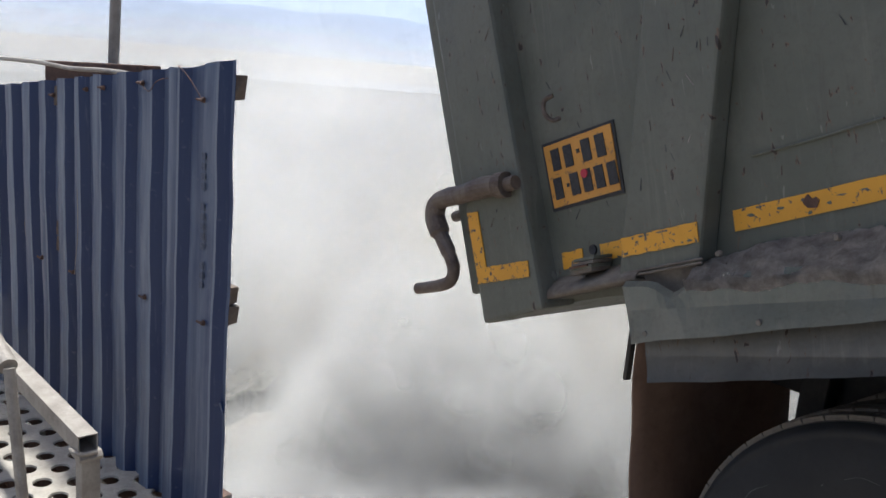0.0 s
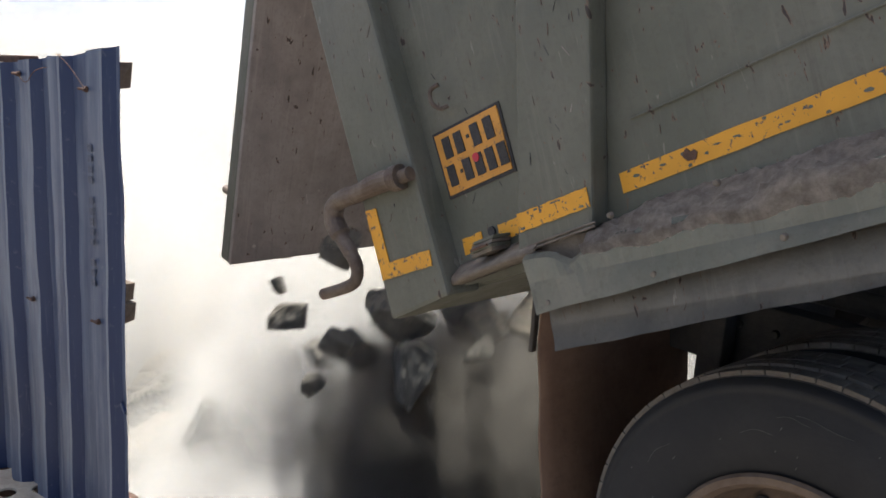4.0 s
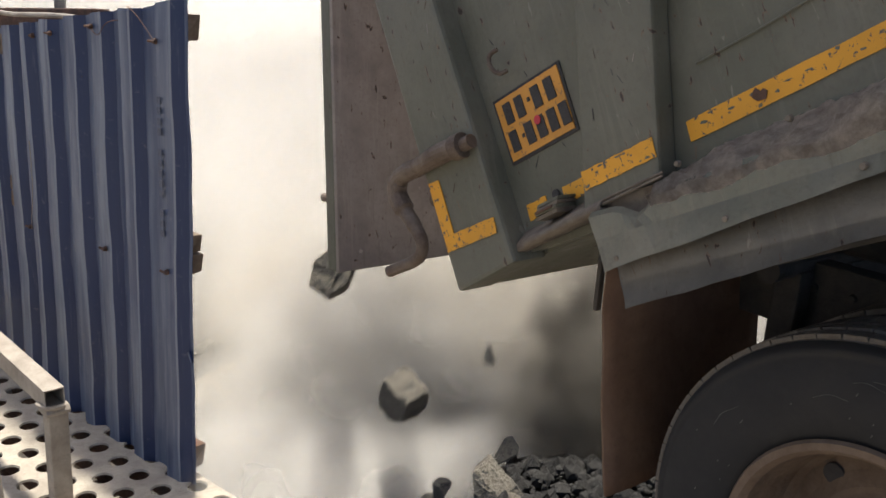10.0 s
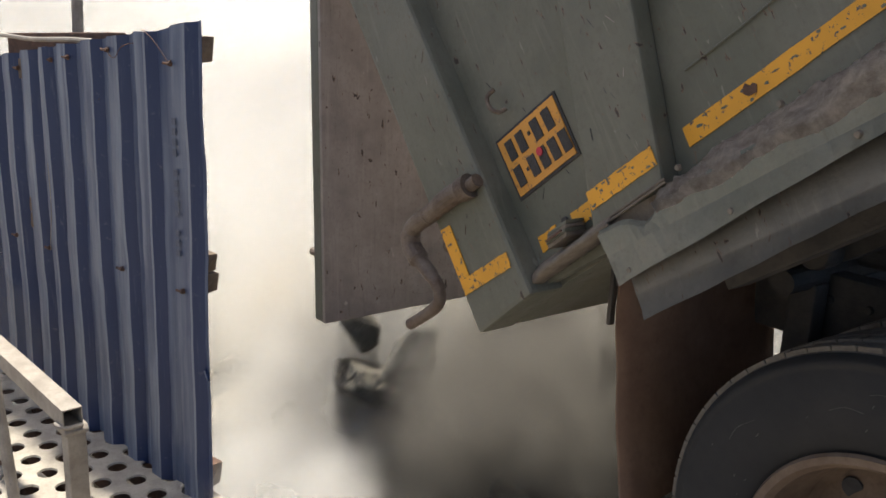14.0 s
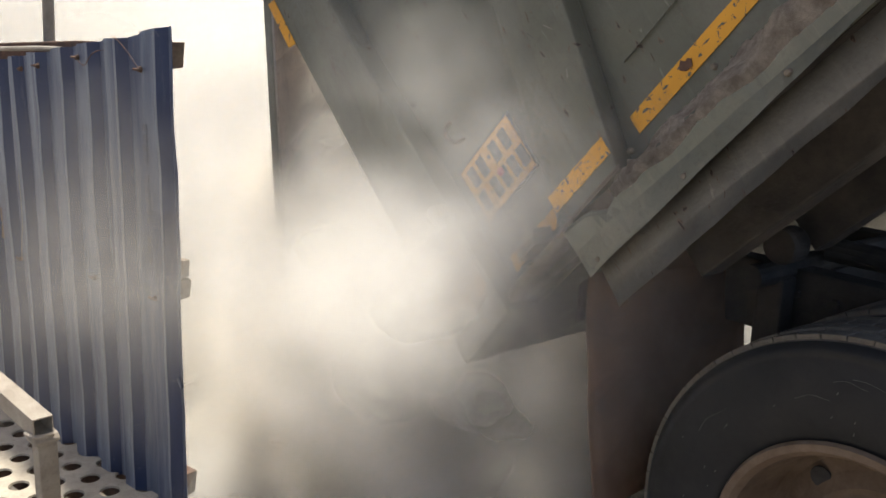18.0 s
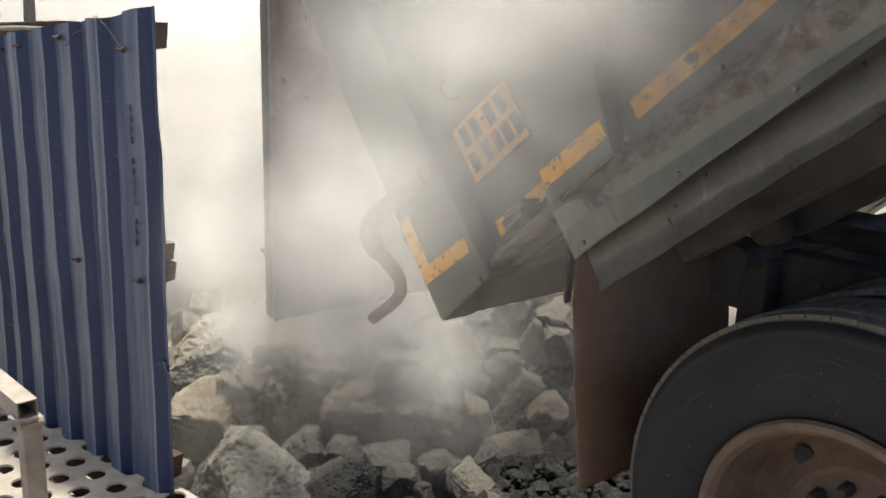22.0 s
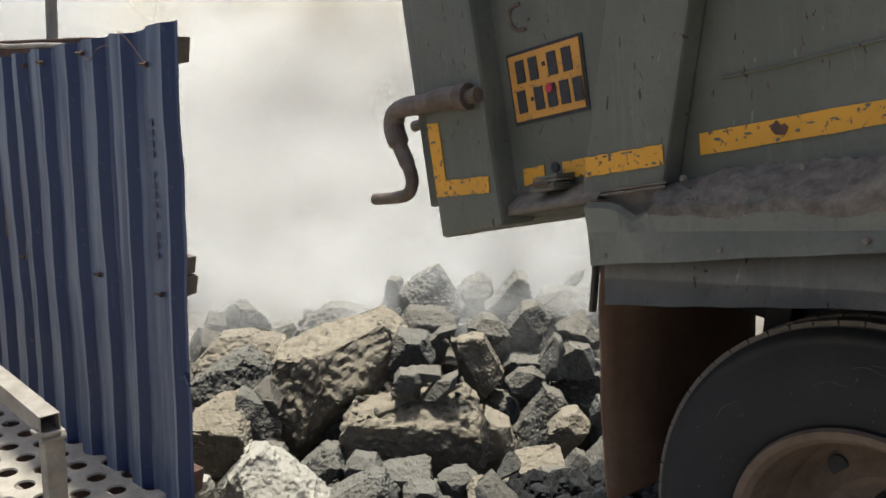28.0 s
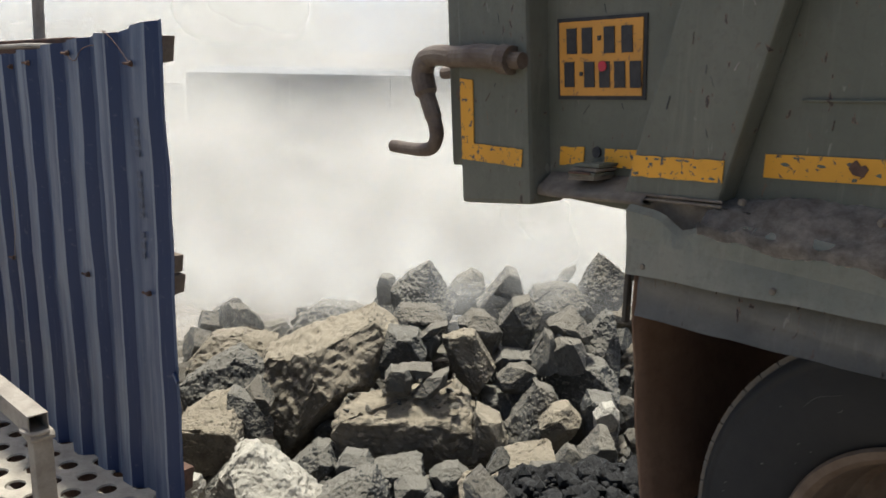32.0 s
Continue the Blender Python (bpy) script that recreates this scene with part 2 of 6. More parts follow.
SCUFF = plain("scuffed_rubber", (0.07, 0.066, 0.06), (0.15, 0.14, 0.125), 30, 0.9)
RIM = plain("rusty_rim_paint", (0.11, 0.07, 0.042), (0.21, 0.148, 0.098), 8, 0.8, 0, 0.4, 0.006)
HUB = plain("greasy_hub_iron", (0.028, 0.022, 0.019), (0.09, 0.065, 0.05), 10, 0.65)
LEDGE = plain("dust_caked_steel", (0.125, 0.10, 0.076), (0.24, 0.20, 0.15), 14, 0.95, 0, 0.6, 0.006)
FLAP = plain("brown_rubber_sheet", (0.12, 0.062, 0.034), (0.20, 0.118, 0.068), 4, 0.8, 0, 0.3, 0.008)
CHASSIS = plain("greasy_black_chassis", (0.024, 0.021, 0.018), (0.075, 0.062, 0.048), 7, 0.75)
PIPE = plain("worn_brown_pipe", (0.085, 0.055, 0.036), (0.20, 0.155, 0.115), 14, 0.6, 0.2, 0.6, 0.006)
DIRT = plain("dry_grey_brown_dirt", (0.29, 0.238, 0.185), (0.60, 0.51, 0.405), 30, 0.98, 0, 1.0, 0.03)
STEEL = plain("bare_dusty_steel", (0.25, 0.212, 0.17), (0.39, 0.34, 0.275), 12, 0.7, 0.15, 0.4, 0.005)
DECK = plain("dusty_perforated_steel", (0.33, 0.285, 0.225), (0.52, 0.455, 0.36), 9, 0.8, 0.1, 0.5, 0.006)
WOOD = plain("weathered_timber", (0.12, 0.085, 0.06), (0.21, 0.16, 0.115), 22, 0.9, 0, 0.6, 0.006)
RUST = plain("rusty_iron", (0.06, 0.035, 0.025), (0.15, 0.08, 0.05), 20, 0.9)
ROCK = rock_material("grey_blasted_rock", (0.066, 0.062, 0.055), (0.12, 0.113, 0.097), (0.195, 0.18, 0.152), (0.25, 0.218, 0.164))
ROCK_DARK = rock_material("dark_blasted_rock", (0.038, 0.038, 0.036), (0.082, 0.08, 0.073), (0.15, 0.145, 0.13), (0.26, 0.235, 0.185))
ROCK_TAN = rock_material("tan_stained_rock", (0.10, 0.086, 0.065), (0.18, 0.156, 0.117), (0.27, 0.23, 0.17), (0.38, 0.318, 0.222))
# dark gravel by the wheel; its black also carries the shade there
GRAVEL_SHADED = rock_material("black_gravel", (0.008, 0.008, 0.008), (0.016, 0.0155, 0.015), (0.03, 0.0285, 0.026), (0.036, 0.033, 0.029))
# sunlight on the bright front stones is put into this pale base
ROCK_SUNLIT = rock_material("sunlit_dusty_rock", (0.19, 0.175, 0.145), (0.36, 0.33, 0.275), (0.50, 0.46, 0.385), (0.55, 0.50, 0.40))
GROUND = plain("quarry_ground", (0.20, 0.17, 0.135), (0.34, 0.30, 0.245), 1.3, 0.97, 0, 0.8, 0.05)
WALL = plain("far_concrete_wall", (0.20, 0.20, 0.205), (0.27, 0.27, 0.27), 0.6, 0.95)
# air haze is mixed into the ridge's base colour
HILL = plain("hazed_far_hill", (0.32, 0.36, 0.43), (0.38, 0.42, 0.49), 0.02, 1.0)

# blue coated sheet: chalky, dusty bloom, and shade painted on its right-facing folds
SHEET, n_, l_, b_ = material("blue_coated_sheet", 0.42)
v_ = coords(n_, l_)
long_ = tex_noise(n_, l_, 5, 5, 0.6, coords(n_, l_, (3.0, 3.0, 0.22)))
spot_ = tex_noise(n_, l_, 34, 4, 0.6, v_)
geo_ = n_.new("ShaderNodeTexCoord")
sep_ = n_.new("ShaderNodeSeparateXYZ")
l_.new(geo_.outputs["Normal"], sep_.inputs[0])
facing_shade_ = ramp(n_, l_, sep_.outputs["X"], [(0.15, 1.0), (0.5, 0.08)])
chalk_shade_ = n_.new("ShaderNodeMath")
chalk_shade_.operation = "MULTIPLY"
l_.new(facing_shade_, chalk_shade_.inputs[0])
l_.new(ramp(n_, l_, long_, [(0.36, 0.2), (0.64, 1.0)]), chalk_shade_.inputs[1])
c_ = mix(n_, l_, chalk_shade_.outputs[0], (0.011, 0.027, 0.088), (0.145, 0.170, 0.222))
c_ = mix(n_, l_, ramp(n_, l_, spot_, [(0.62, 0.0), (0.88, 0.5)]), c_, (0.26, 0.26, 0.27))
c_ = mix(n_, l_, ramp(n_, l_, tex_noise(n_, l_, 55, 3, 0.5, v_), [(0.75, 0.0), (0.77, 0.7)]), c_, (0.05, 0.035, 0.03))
# pale glint painted along the rib edges
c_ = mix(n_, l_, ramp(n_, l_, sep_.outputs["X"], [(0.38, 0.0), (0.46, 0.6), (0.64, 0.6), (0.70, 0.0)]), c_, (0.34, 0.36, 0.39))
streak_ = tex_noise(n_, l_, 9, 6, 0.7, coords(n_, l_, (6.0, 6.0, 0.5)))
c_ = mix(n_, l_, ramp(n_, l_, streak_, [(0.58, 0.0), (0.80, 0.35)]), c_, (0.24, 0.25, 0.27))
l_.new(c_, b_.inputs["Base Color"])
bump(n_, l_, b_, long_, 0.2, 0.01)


# ---- mesh helpers ----
def mesh_of(name, bm, mat, smooth=False):
    me = bpy.data.meshes.new(name)
    bm.normal_update()
    bm.to_mesh(me)
    bm.free()
    if smooth:
        for p in me.polygons:
            p.use_smooth = True
    for k in (mat if isinstance(mat, (list, tuple)) else [mat]):
        me.materials.append(k)
    return me


def part(name, bm, mat, parent=None, label="", smooth=False):
    ob = new(name, mesh_of(name, bm, mat, smooth))
    if parent:
        ob.parent = parent
    if label:
        ob["label"] = label
    return ob


def box(x0, x1, y0, y1, z0, z1, bevel=0.0, bm=None):
    own = bmesh.new()
    bmesh.ops.create_cube(own, size=1, matrix=Matrix.Translation(((x0 + x1) / 2, (y0 + y1) / 2, (z0 + z1) / 2)) @ Matrix.Diagonal((abs(x1 - x0), abs(y1 - y0), abs(z1 - z0), 1)))
    if bevel:
        bmesh.ops.bevel(own, geom=own.edges[:], offset=bevel, segments=2, affect="EDGES", profile=0.6)
    if bm is None:
        return own
    add(bm, own)
    return bm


def add(bm, other, m=None):
    me = bpy.data.meshes.new("tmp")
    if m:
        other.transform(m)
    other.to_mesh(me)
    other.free()
    bm.from_mesh(me)
    bpy.data.meshes.remove(me)


def prism(pts, y0, y1, bevel=0.0):
    """A plate with outline pts (x, z), from y0 to y1."""
    bm = bmesh.new()
    a = [bm.verts.new((x, y0, z)) for x, z in pts]
    b = [bm.verts.new((x, y1, z)) for x, z in pts]
    bm.faces.new(a)
    bm.faces.new(b[::-1])
    for i in range(len(pts)):
        j = (i + 1) % len(pts)
        bm.faces.new((a[j], a[i], b[i], b[j]))
    bmesh.ops.recalc_face_normals(bm, faces=bm.faces[:])
    if bevel:
        bmesh.ops.bevel(bm, geom=bm.edges[:], offset=bevel, segments=2, affect="EDGES", profile=0.6)
    return bm


def tube(points, radius, sides=12, steps=1):
    """A round bar along smooth points."""
    pts = [Vector(p) for p in points]
    if steps > 1:
        q = []
        for i in range(len(pts) - 1):
            p0, p1, p2, p3 = pts[max(i - 1, 0)], pts[i], pts[i + 1], pts[min(i + 2, len(pts) - 1)]
            for k in range(steps):
                u = k / steps
                q.append(0.5 * ((2 * p1) + (p2 - p0) * u + (2 * p0 - 5 * p1 + 4 * p2 - p3) * u * u + (3 * p1 - p0 - 3 * p2 + p3) * u ** 3))
        pts = q + [pts[-1]]
    bm = bmesh.new()
    rings, up = [], Vector((0, 1, 0.13)).normalized()
    for i, p in enumerate(pts):
        d = (pts[min(i + 1, len(pts) - 1)] - pts[max(i - 1, 0)]).normalized()
        s = d.cross(up).normalized()
        w = s.cross(d)
        r = radius[i * len(radius) // len(pts)] if isinstance(radius, (list, tuple)) else radius
        rings.append([bm.verts.new(p + r * (math.cos(a) * s + math.sin(a) * w)) for a in [2 * math.pi * k / sides for k in range(sides)]])
    for a, b in zip(rings, rings[1:]):
        for k in range(sides):
            bm.faces.new((a[k], a[(k + 1) % sides], b[(k + 1) % sides], b[k]))
    bm.faces.new(rings[0][::-1])
    bm.faces.new(rings[-1])
    bmesh.ops.recalc_face_normals(bm, faces=bm.faces[:])
    return bm


def lathe(profile, sides=72, axis="Y"):
    """Turns (radius, along) round the y axis."""
    bm = bmesh.new()
    rings = [[bm.verts.new((r * math.cos(2 * math.pi * k / sides), y, r * math.sin(2 * math.pi * k / sides))) for k in range(sides)] for r, y in profile]
    for a, b in zip(rings, rings[1:]):
        for k in range(sides):
            bm.faces.new((a[k], a[(k + 1) % sides], b[(k + 1) % sides], b[k]))
    bmesh.ops.recalc_face_normals(bm, faces=bm.faces[:])
    return bm


def bolt_mesh(r=0.012, h=0.01):
    bm = bmesh.new()
    bmesh.ops.create_cone(bm, cap_ends=True, segments=10, radius1=r, radius2=r * 0.7, depth=h, matrix=Matrix.Rotation(radians(90), 4, "X"))
    return bm


# ---- ground ----
def smooth(a, b, x):
    u = min(1, max(0, (x - a) / (b - a)))
    return u * u * (3 - 2 * u)


def ground_z(x, y):
    u = -0.77 * (x + 0.55) + 0.63 * (y - 0.55)
    v = 0.63 * (x + 0.55) + 0.77 * (y - 0.55)
    side = smooth(-0.5, -0.15, v)
    edge = -0.45 + 0.55 * side
    z = -0.95 * max(smooth(edge, edge + 0.95 + 0.4 * side, u), smooth(0.0, 0.5, -(x + 1.2))) - 1.8 * smooth(5.0, 14.0, u)
    if u > -4 and abs(x) < 12 and abs(y) < 14:
        z += 0.05 * noise.fractal(Vector((x * 1.3, y * 1.3, 2)), 1.0, 2.0, 4) * smooth(-2.5, 0.4, u)
    return z


def build_ground():
    axis = sorted({round(v, 2) for v in [*np.arange(-6, 6.01, 0.16), *np.geomspace(6.2, 900, 34), *(-np.geomspace(6.2, 900, 34))]})
    verts, faces, m = [], [], len(axis)
    for y in axis:
        for x in axis:
            verts.append((x, y, ground_z(x, y)))
    for j in range(m - 1):
        for i in range(m - 1):
            k = j * m + i
            faces.append((k, k + 1, k + m + 1, k + m))
    me = bpy.data.meshes.new("ground")
    me.from_pydata(verts, [], faces)
    me.materials.append(GROUND)
    for p in me.polygons:
        p.use_smooth = True
    tagged(new("ground", me), "dusty pale quarry ground falling away to a pit", "ground", kind="structure")


build_ground()


# ---- distance ----
def build_distance():
    """Low concrete wall and sheds over the pit, and a ridge with haze in its colour."""
    right = Vector((0.5, 0.87, 0)).normalized()
    ahead = Vector((-0.87, 0.5, 0))
    eye = Vector((1.15, -1.44, 0))
    turn = math.atan2(right.y, right.x)
    for name, d, a, b, top, label in (("boundary_wall", 25.0, -14.0, -3.4, 0.33, "hazy grey concrete boundary wall beyond the pit"),
                                      ("quarry_shed", 24.0, -3.2, 13.0, 0.68, "hazy grey flat-roofed quarry shed beyond the pit")):
        bm = box(a, b, 0, 0.3 if name == "boundary_wall" else 6.0, -3.5, top, 0.02)
        for x in np.arange(a + 2.4, b - 0.5, 3.1):
            box(x, x + 0.35, -0.12, 0.01, -3.5, top - 0.06, 0.02, bm)
        ob = part(name, bm, WALL)
        ob.matrix_world = Matrix.Translation(eye + ahead * d) @ Matrix.Rotation(turn, 4, "Z")
        tagged(ob, label, "building" if "shed" in name else "wall")
    verts, faces = [], []
    k = 160
    for i in range(k):
        a = math.pi * (0.28 + 0.95 * i / k)
        d = 420.0
        h = 22 + 22 * (0.55 + 0.45 * noise.fractal(Vector((i * 0.07, 1.7, 0)), 0.9, 2.1, 5))
        c = Vector((math.cos(a), math.sin(a), 0))
        for r, z in ((d, -4), (d + 30, h * 0.55 + 1.2 * noise.noise(Vector((i * 0.3, 5, 0)))), (d + 70, h), (d + 160, -4)):
            verts.append((c.x * r, c.y * r, z))
    for i in range(k - 1):
        for j in range(3):
            o = i * 4 + j
            faces.append((o, o + 4, o + 5, o + 1))
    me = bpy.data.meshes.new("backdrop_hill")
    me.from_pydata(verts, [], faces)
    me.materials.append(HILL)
    tagged(new("backdrop_hill", me), "far hill ridge, haze put into its blue-grey colour", "hill", kind="structure")


build_distance()

# ---- fence ----
FX, FY = -1.632, -0.374
FDIR = Vector((0.9757, 0.2189, 0))
FENCE = Matrix(((FDIR.x, -FDIR.y, 0, FX), (FDIR.y, FDIR.x, 0, FY), (0, 0, 1, 0), (0, 0, 0, 1)))
# near edge of each rib along the fence; the sheets were lapped by hand, so the steps vary
RIBS = [0.19, -0.056, -0.301, -0.487, -0.683, -0.886, -1.068, -1.222, -1.412, -1.572] + [-1.572 - 0.188 * k for k in range(1, 14)]
BACK = 0.038


def fence_top(s):
    return 1.584 + 0.122 * s


def rib_knots():
    """Where the sheet bends: fold, rib top, fold, pan, from each rib's near edge."""
    for a, b in zip(RIBS, RIBS[1:]):
        top = 0.30 * (a - b)
        yield from ((a, 0.0), (a - top, 0.0), (a - top - 0.028, BACK), (b + 0.036, BACK), (b + 0.0065, 0.0045))


KNOTS = sorted(rib_knots())


def sheet_profile(s):
    """Depth of the sheet at s: raised ribs (0) between flat pans (set back)."""
    return float(np.interp(s, [k[0] for k in KNOTS], [k[1] for k in KNOTS]))


def build_fence():
    fence = tagged(new("sheet_fence"), "blue corrugated metal sheet fence on weathered timber rails, dusty and dented", "fence")
    fence.matrix_world = FENCE
    edges = [(-0.003, -1.085), (-1.055, -1.97), (-1.94, -2.95), (-2.92, -3.95)]
    for k, (a, b) in enumerate(edges):
        cols = []
        knots = {a, b}
        knots.update(s for s, _ in KNOTS if b < s < a)
        bm = bmesh.new()
        rows = 22
        for s in sorted(knots, reverse=True):
            top = fence_top(s) + 0.010 * noise.noise(Vector((s * 9, k, 0))) + (0.010 if s > -0.06 else 0.0)
            low = -0.19 + 0.02 * noise.noise(Vector((s * 7, k, 4)))
            col = []
            for j in range(rows + 1):
                z = low + (top - low) * j / rows
                w = 0.010 * noise.noise(Vector((s * 2.0, z * 1.6, k))) + 0.004 * noise.noise(Vector((s * 9, z * 7, k)))
                x = s
                if k == 0 and s > -0.004:
                    x += 0.006 * noise.noise(Vector((z * 5, 0, 1)))
                col.append(bm.verts.new((x, sheet_profile(s) + w + (0.006 if k % 2 else 0.0), z)))
            cols.append(col)
        for c, d in zip(cols, cols[1:]):
            for j in range(rows):
                bm.faces.new((c[j], c[j + 1], d[j + 1], d[j]))
        bmesh.ops.recalc_face_normals(bm, faces=bm.faces[:])
        bmesh.ops.solidify(bm, geom=bm.faces[:], thickness=0.0012)
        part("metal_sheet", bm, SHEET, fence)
    # timber rails behind the sheets
    for name, z0, z1, end in (("top_rail", 1.46, 1.545, -0.038), ("middle_rail", 0.715, 0.78, -0.046), ("middle_rail", 0.64, 0.708, -0.040), ("bottom_rail", -0.15, -0.06, -0.052)):
        bm = bmesh.new()
        secs = []
        for i in range(30):
            s = end - 0.14 * i
            drop = (0.112 * s) if z0 > 1 else 0.0
            j = [0.006 * noise.noise(Vector((s * 6, z0 * 3, q))) for q in range(4)]
            e = 0.010 if i == 0 else 0.0
            secs.append([bm.verts.new((s + e * q, y, z + drop)) for q, (y, z) in zip((1, -1, 0.5, -0.4), ((0.042 + j[0], z0), (0.11 + j[1], z0 + j[1]), (0.11 + j[2], z1 + j[2]), (0.042 + j[3], z1)))])
        for a, b in zip(secs, secs[1:]):
            for q in range(4):
                bm.faces.new((a[q], a[(q + 1) % 4], b[(q + 1) % 4], b[q]))
        bm.faces.new(secs[0])
        bmesh.ops.recalc_face_normals(bm, faces=bm.faces[:])
        part(name, bm, RUST if name == "bottom_rail" else WOOD, fence, "weathered splintered timber rail" if name != "bottom_rail" else "dark bottom rail")
    for s in (-0.35, -1.45, -2.6, -3.7):
        part("fence_post", tube([(s, 0.15, ground_z(*(FENCE @ Vector((s, 0.15, 0))).xy) - 0.1), (s, 0.15, fence_top(s) - 0.08)], 0.04, 10), WOOD, fence)
    # hook bolts through the ribs
    for s, z in ((-0.126, 1.446), (-0.535, 1.47), (-0.87, 1.425), (-1.04, 1.405), (-1.37, 1.351), (-0.094, 0.647), (-0.507, 0.64), (-1.11, 0.602), (-1.43, 0.598)):
        bm = bmesh.new()
        y = sheet_profile(s)
        add(bm, tube([(s - 0.030, y - 0.012, z), (s + 0.012, y - 0.014, z)], 0.005, 6))
        add(bm, bolt_mesh(0.011, 0.012), Matrix.Translation((s, y - 0.008, z)))
        part("hook_bolt", bm, RUST, fence, "rusty hook bolt")
    # faint printed mark running down the sheet, as plain bars
    for k in range(14):
        if k in (4, 10):
            continue
        z = 1.24 - 0.036 * k
        part("printed_mark", box(-0.128, -0.106, sheet_profile(-0.117) - 0.0045, sheet_profile(-0.117) - 0.003, z, z + 0.024), PRINT, fence)
    # wire twisted over the top edge
    for s, drop in ((-0.126, 0.0), (-0.535, 0.02)):
        side = -1 if s > -0.3 else 1
        top = fence_top(s)
        part("tie_wire", tube([(s, sheet_profile(s) - 0.012, 1.45 + drop), (s + 0.055 * side, -0.010, top - 0.075), (s + 0.11 * side, -0.012, top - 0.035), (s + 0.165 * side, -0.006, top - 0.018), (s + 0.18 * side, 0.02, top - 0.02)], 0.0016, 5, 4), RUST, fence, "twisted tie wire")
    # torn flap of coating, a nick in the free edge and the loose lap of the second sheet
    part("torn_coating", prism([(-0.104, 1.345), (-0.086, 1.352), (-0.075, 1.318), (-0.086, 1.285), (-0.10, 1.292), (-0.096, 1.32)], 0.028, 0.0315), STEEL, fence, "peeled pale patch of coating")
    part("bent_nick", prism([(-0.012, 0.36), (0.006, 0.33), (0.002, 0.318), (-0.022, 0.352)], 0.022, 0.032), SHEET, fence)
    part("loose_wire", tube([(-1.085, -0.012, 0.60), (-1.062, -0.02, 0.66), (-1.04, -0.018, 0.80), (-1.055, -0.012, 0.98)], 0.0016, 5, 4), STEEL, fence)
    return fence


build_fence()


# ---- walkway: perforated deck, square-tube rail ----
def build_walkway():
    deck = tagged(new("perforated_walkway"), "dusty perforated steel plate walkway beside the fence", "walkway")
    deck.matrix_world = FENCE
    # planks with dimpled round holes in staggered rows
    cell, hole, z = 0.146, 0.0405, -0.185
    for r in range(9):
        bm = bmesh.new()
        for k in range(20):
            cx = 0.16 - k * cell - (cell / 2 if r % 2 else 0)
            cy = 0.03 - r * cell * 0.74
            n = 16
            out, rim, lip = [], [], []
            for i in range(n):
                px, py = [(1, 0), (1, 0.5), (1, 1), (0.5, 1), (0, 1), (-0.5, 1), (-1, 1), (-1, 0.5), (-1, 0), (-1, -0.5), (-1, -1), (-0.5, -1), (0, -1), (0.5, -1), (1, -1), (1, -0.5)][i]
                ex, ey = px * cell / 2, py * cell * 0.37
                a = math.atan2(ey, ex)
                ca, sa = math.cos(a), math.sin(a)
                out.append(bm.verts.new((cx + ex, cy + ey, z)))
                rim.append(bm.verts.new((cx + ca * hole * 1.06, cy + sa * hole * 1.06, z)))
                lip.append(bm.verts.new((cx + ca * hole, cy + sa * hole, z - 0.006)))
            for i in range(n):
                j = (i + 1) % n
                bm.faces.new((out[i], out[j], rim[j], rim[i]))
                bm.faces.new((rim[i], rim[j], lip[j], lip[i]))
        bmesh.ops.remove_doubles(bm, verts=bm.verts[:], dist=0.0008)
        bmesh.ops.recalc_face_normals(bm, faces=bm.faces[:])
        bmesh.ops.solidify(bm, geom=bm.faces[:], thickness=0.004)
        part("perforated_plank", bm, DECK, deck)
    for s in (-2.6, -1.3, 0.1):
        for y in (-0.10, -0.82):
            w = FENCE @ Vector((s, y, 0))
            part("deck_leg", box(s - 0.03, s + 0.03, y - 0.03, y + 0.03, ground_z(w.x, w.y) - 0.15, -0.20, 0.004), STEEL, deck)
    # flanges and cross pieces added beneath to block light, so the holes look dark
    for r in range(10):
        y = 0.03 + cell * 0.37 - r * cell * 0.74
        part("added_flange", box(-2.85, 0.12, y - 0.0035, y + 0.0035, -0.27, -0.192), RUST, deck)
    for k in range(9):
        part("added_bearer", box(-2.8 + 0.34 * k, -2.74 + 0.34 * k, -0.80, 0.06, -0.34, -0.272), RUST, deck)
    part("edge_beam", box(-3.0, 0.2, -0.86, -0.80, -0.26, -0.19, 0.004), STEEL, deck)
    rail = tagged(new("guard_rail"), "dusty square-tube steel guard rail with an open cut end", "railing")
    rail.matrix_world = Matrix.Translation((-1.655, -0.80, 0)) @ Matrix.Rotation(radians(6.5), 4, "Z")
    w = 0.033
    bm = bmesh.new()
    add(bm, prism([(-w, -w), (w, -w), (w, w), (-w, w)], 0, 1.5))
    bmesh.ops.delete(bm, geom=[f for f in bm.faces if abs(f.normal.y) > 0.9], context="FACES_ONLY")
    bmesh.ops.solidify(bm, geom=bm.faces[:], thickness=0.004)
    bm.transform(Matrix.Translation((0, -0.014, 0.286)) @ Matrix.Rotation(radians(90), 4, "Z"))
    part("top_tube", bm, STEEL, rail)
    part("rail_post", box(-0.066, -0.005, -0.034, 0.030, -0.20, 0.222, 0.005), STEEL, rail)
    part("rail_post", box(-1.3, -1.24, -0.034, 0.030, -0.20, 0.252, 0.005), STEEL, rail)
    part("post_cap", prism([(-0.08, 0.222), (0.004, 0.222), (0.008, 0.236), (-0.004, 0.2525), (-0.07, 0.2525)], -0.046, 0.036, 0.006), STEEL, rail, "ragged welded cap plate")
    part("weld_bead", tube([(-0.06, -0.05, 0.252), (-0.02, -0.052, 0.258), (0.002, -0.03, 0.254), (0.006, 0.015, 0.256)], 0.009, 7, 4), STEEL, rail)
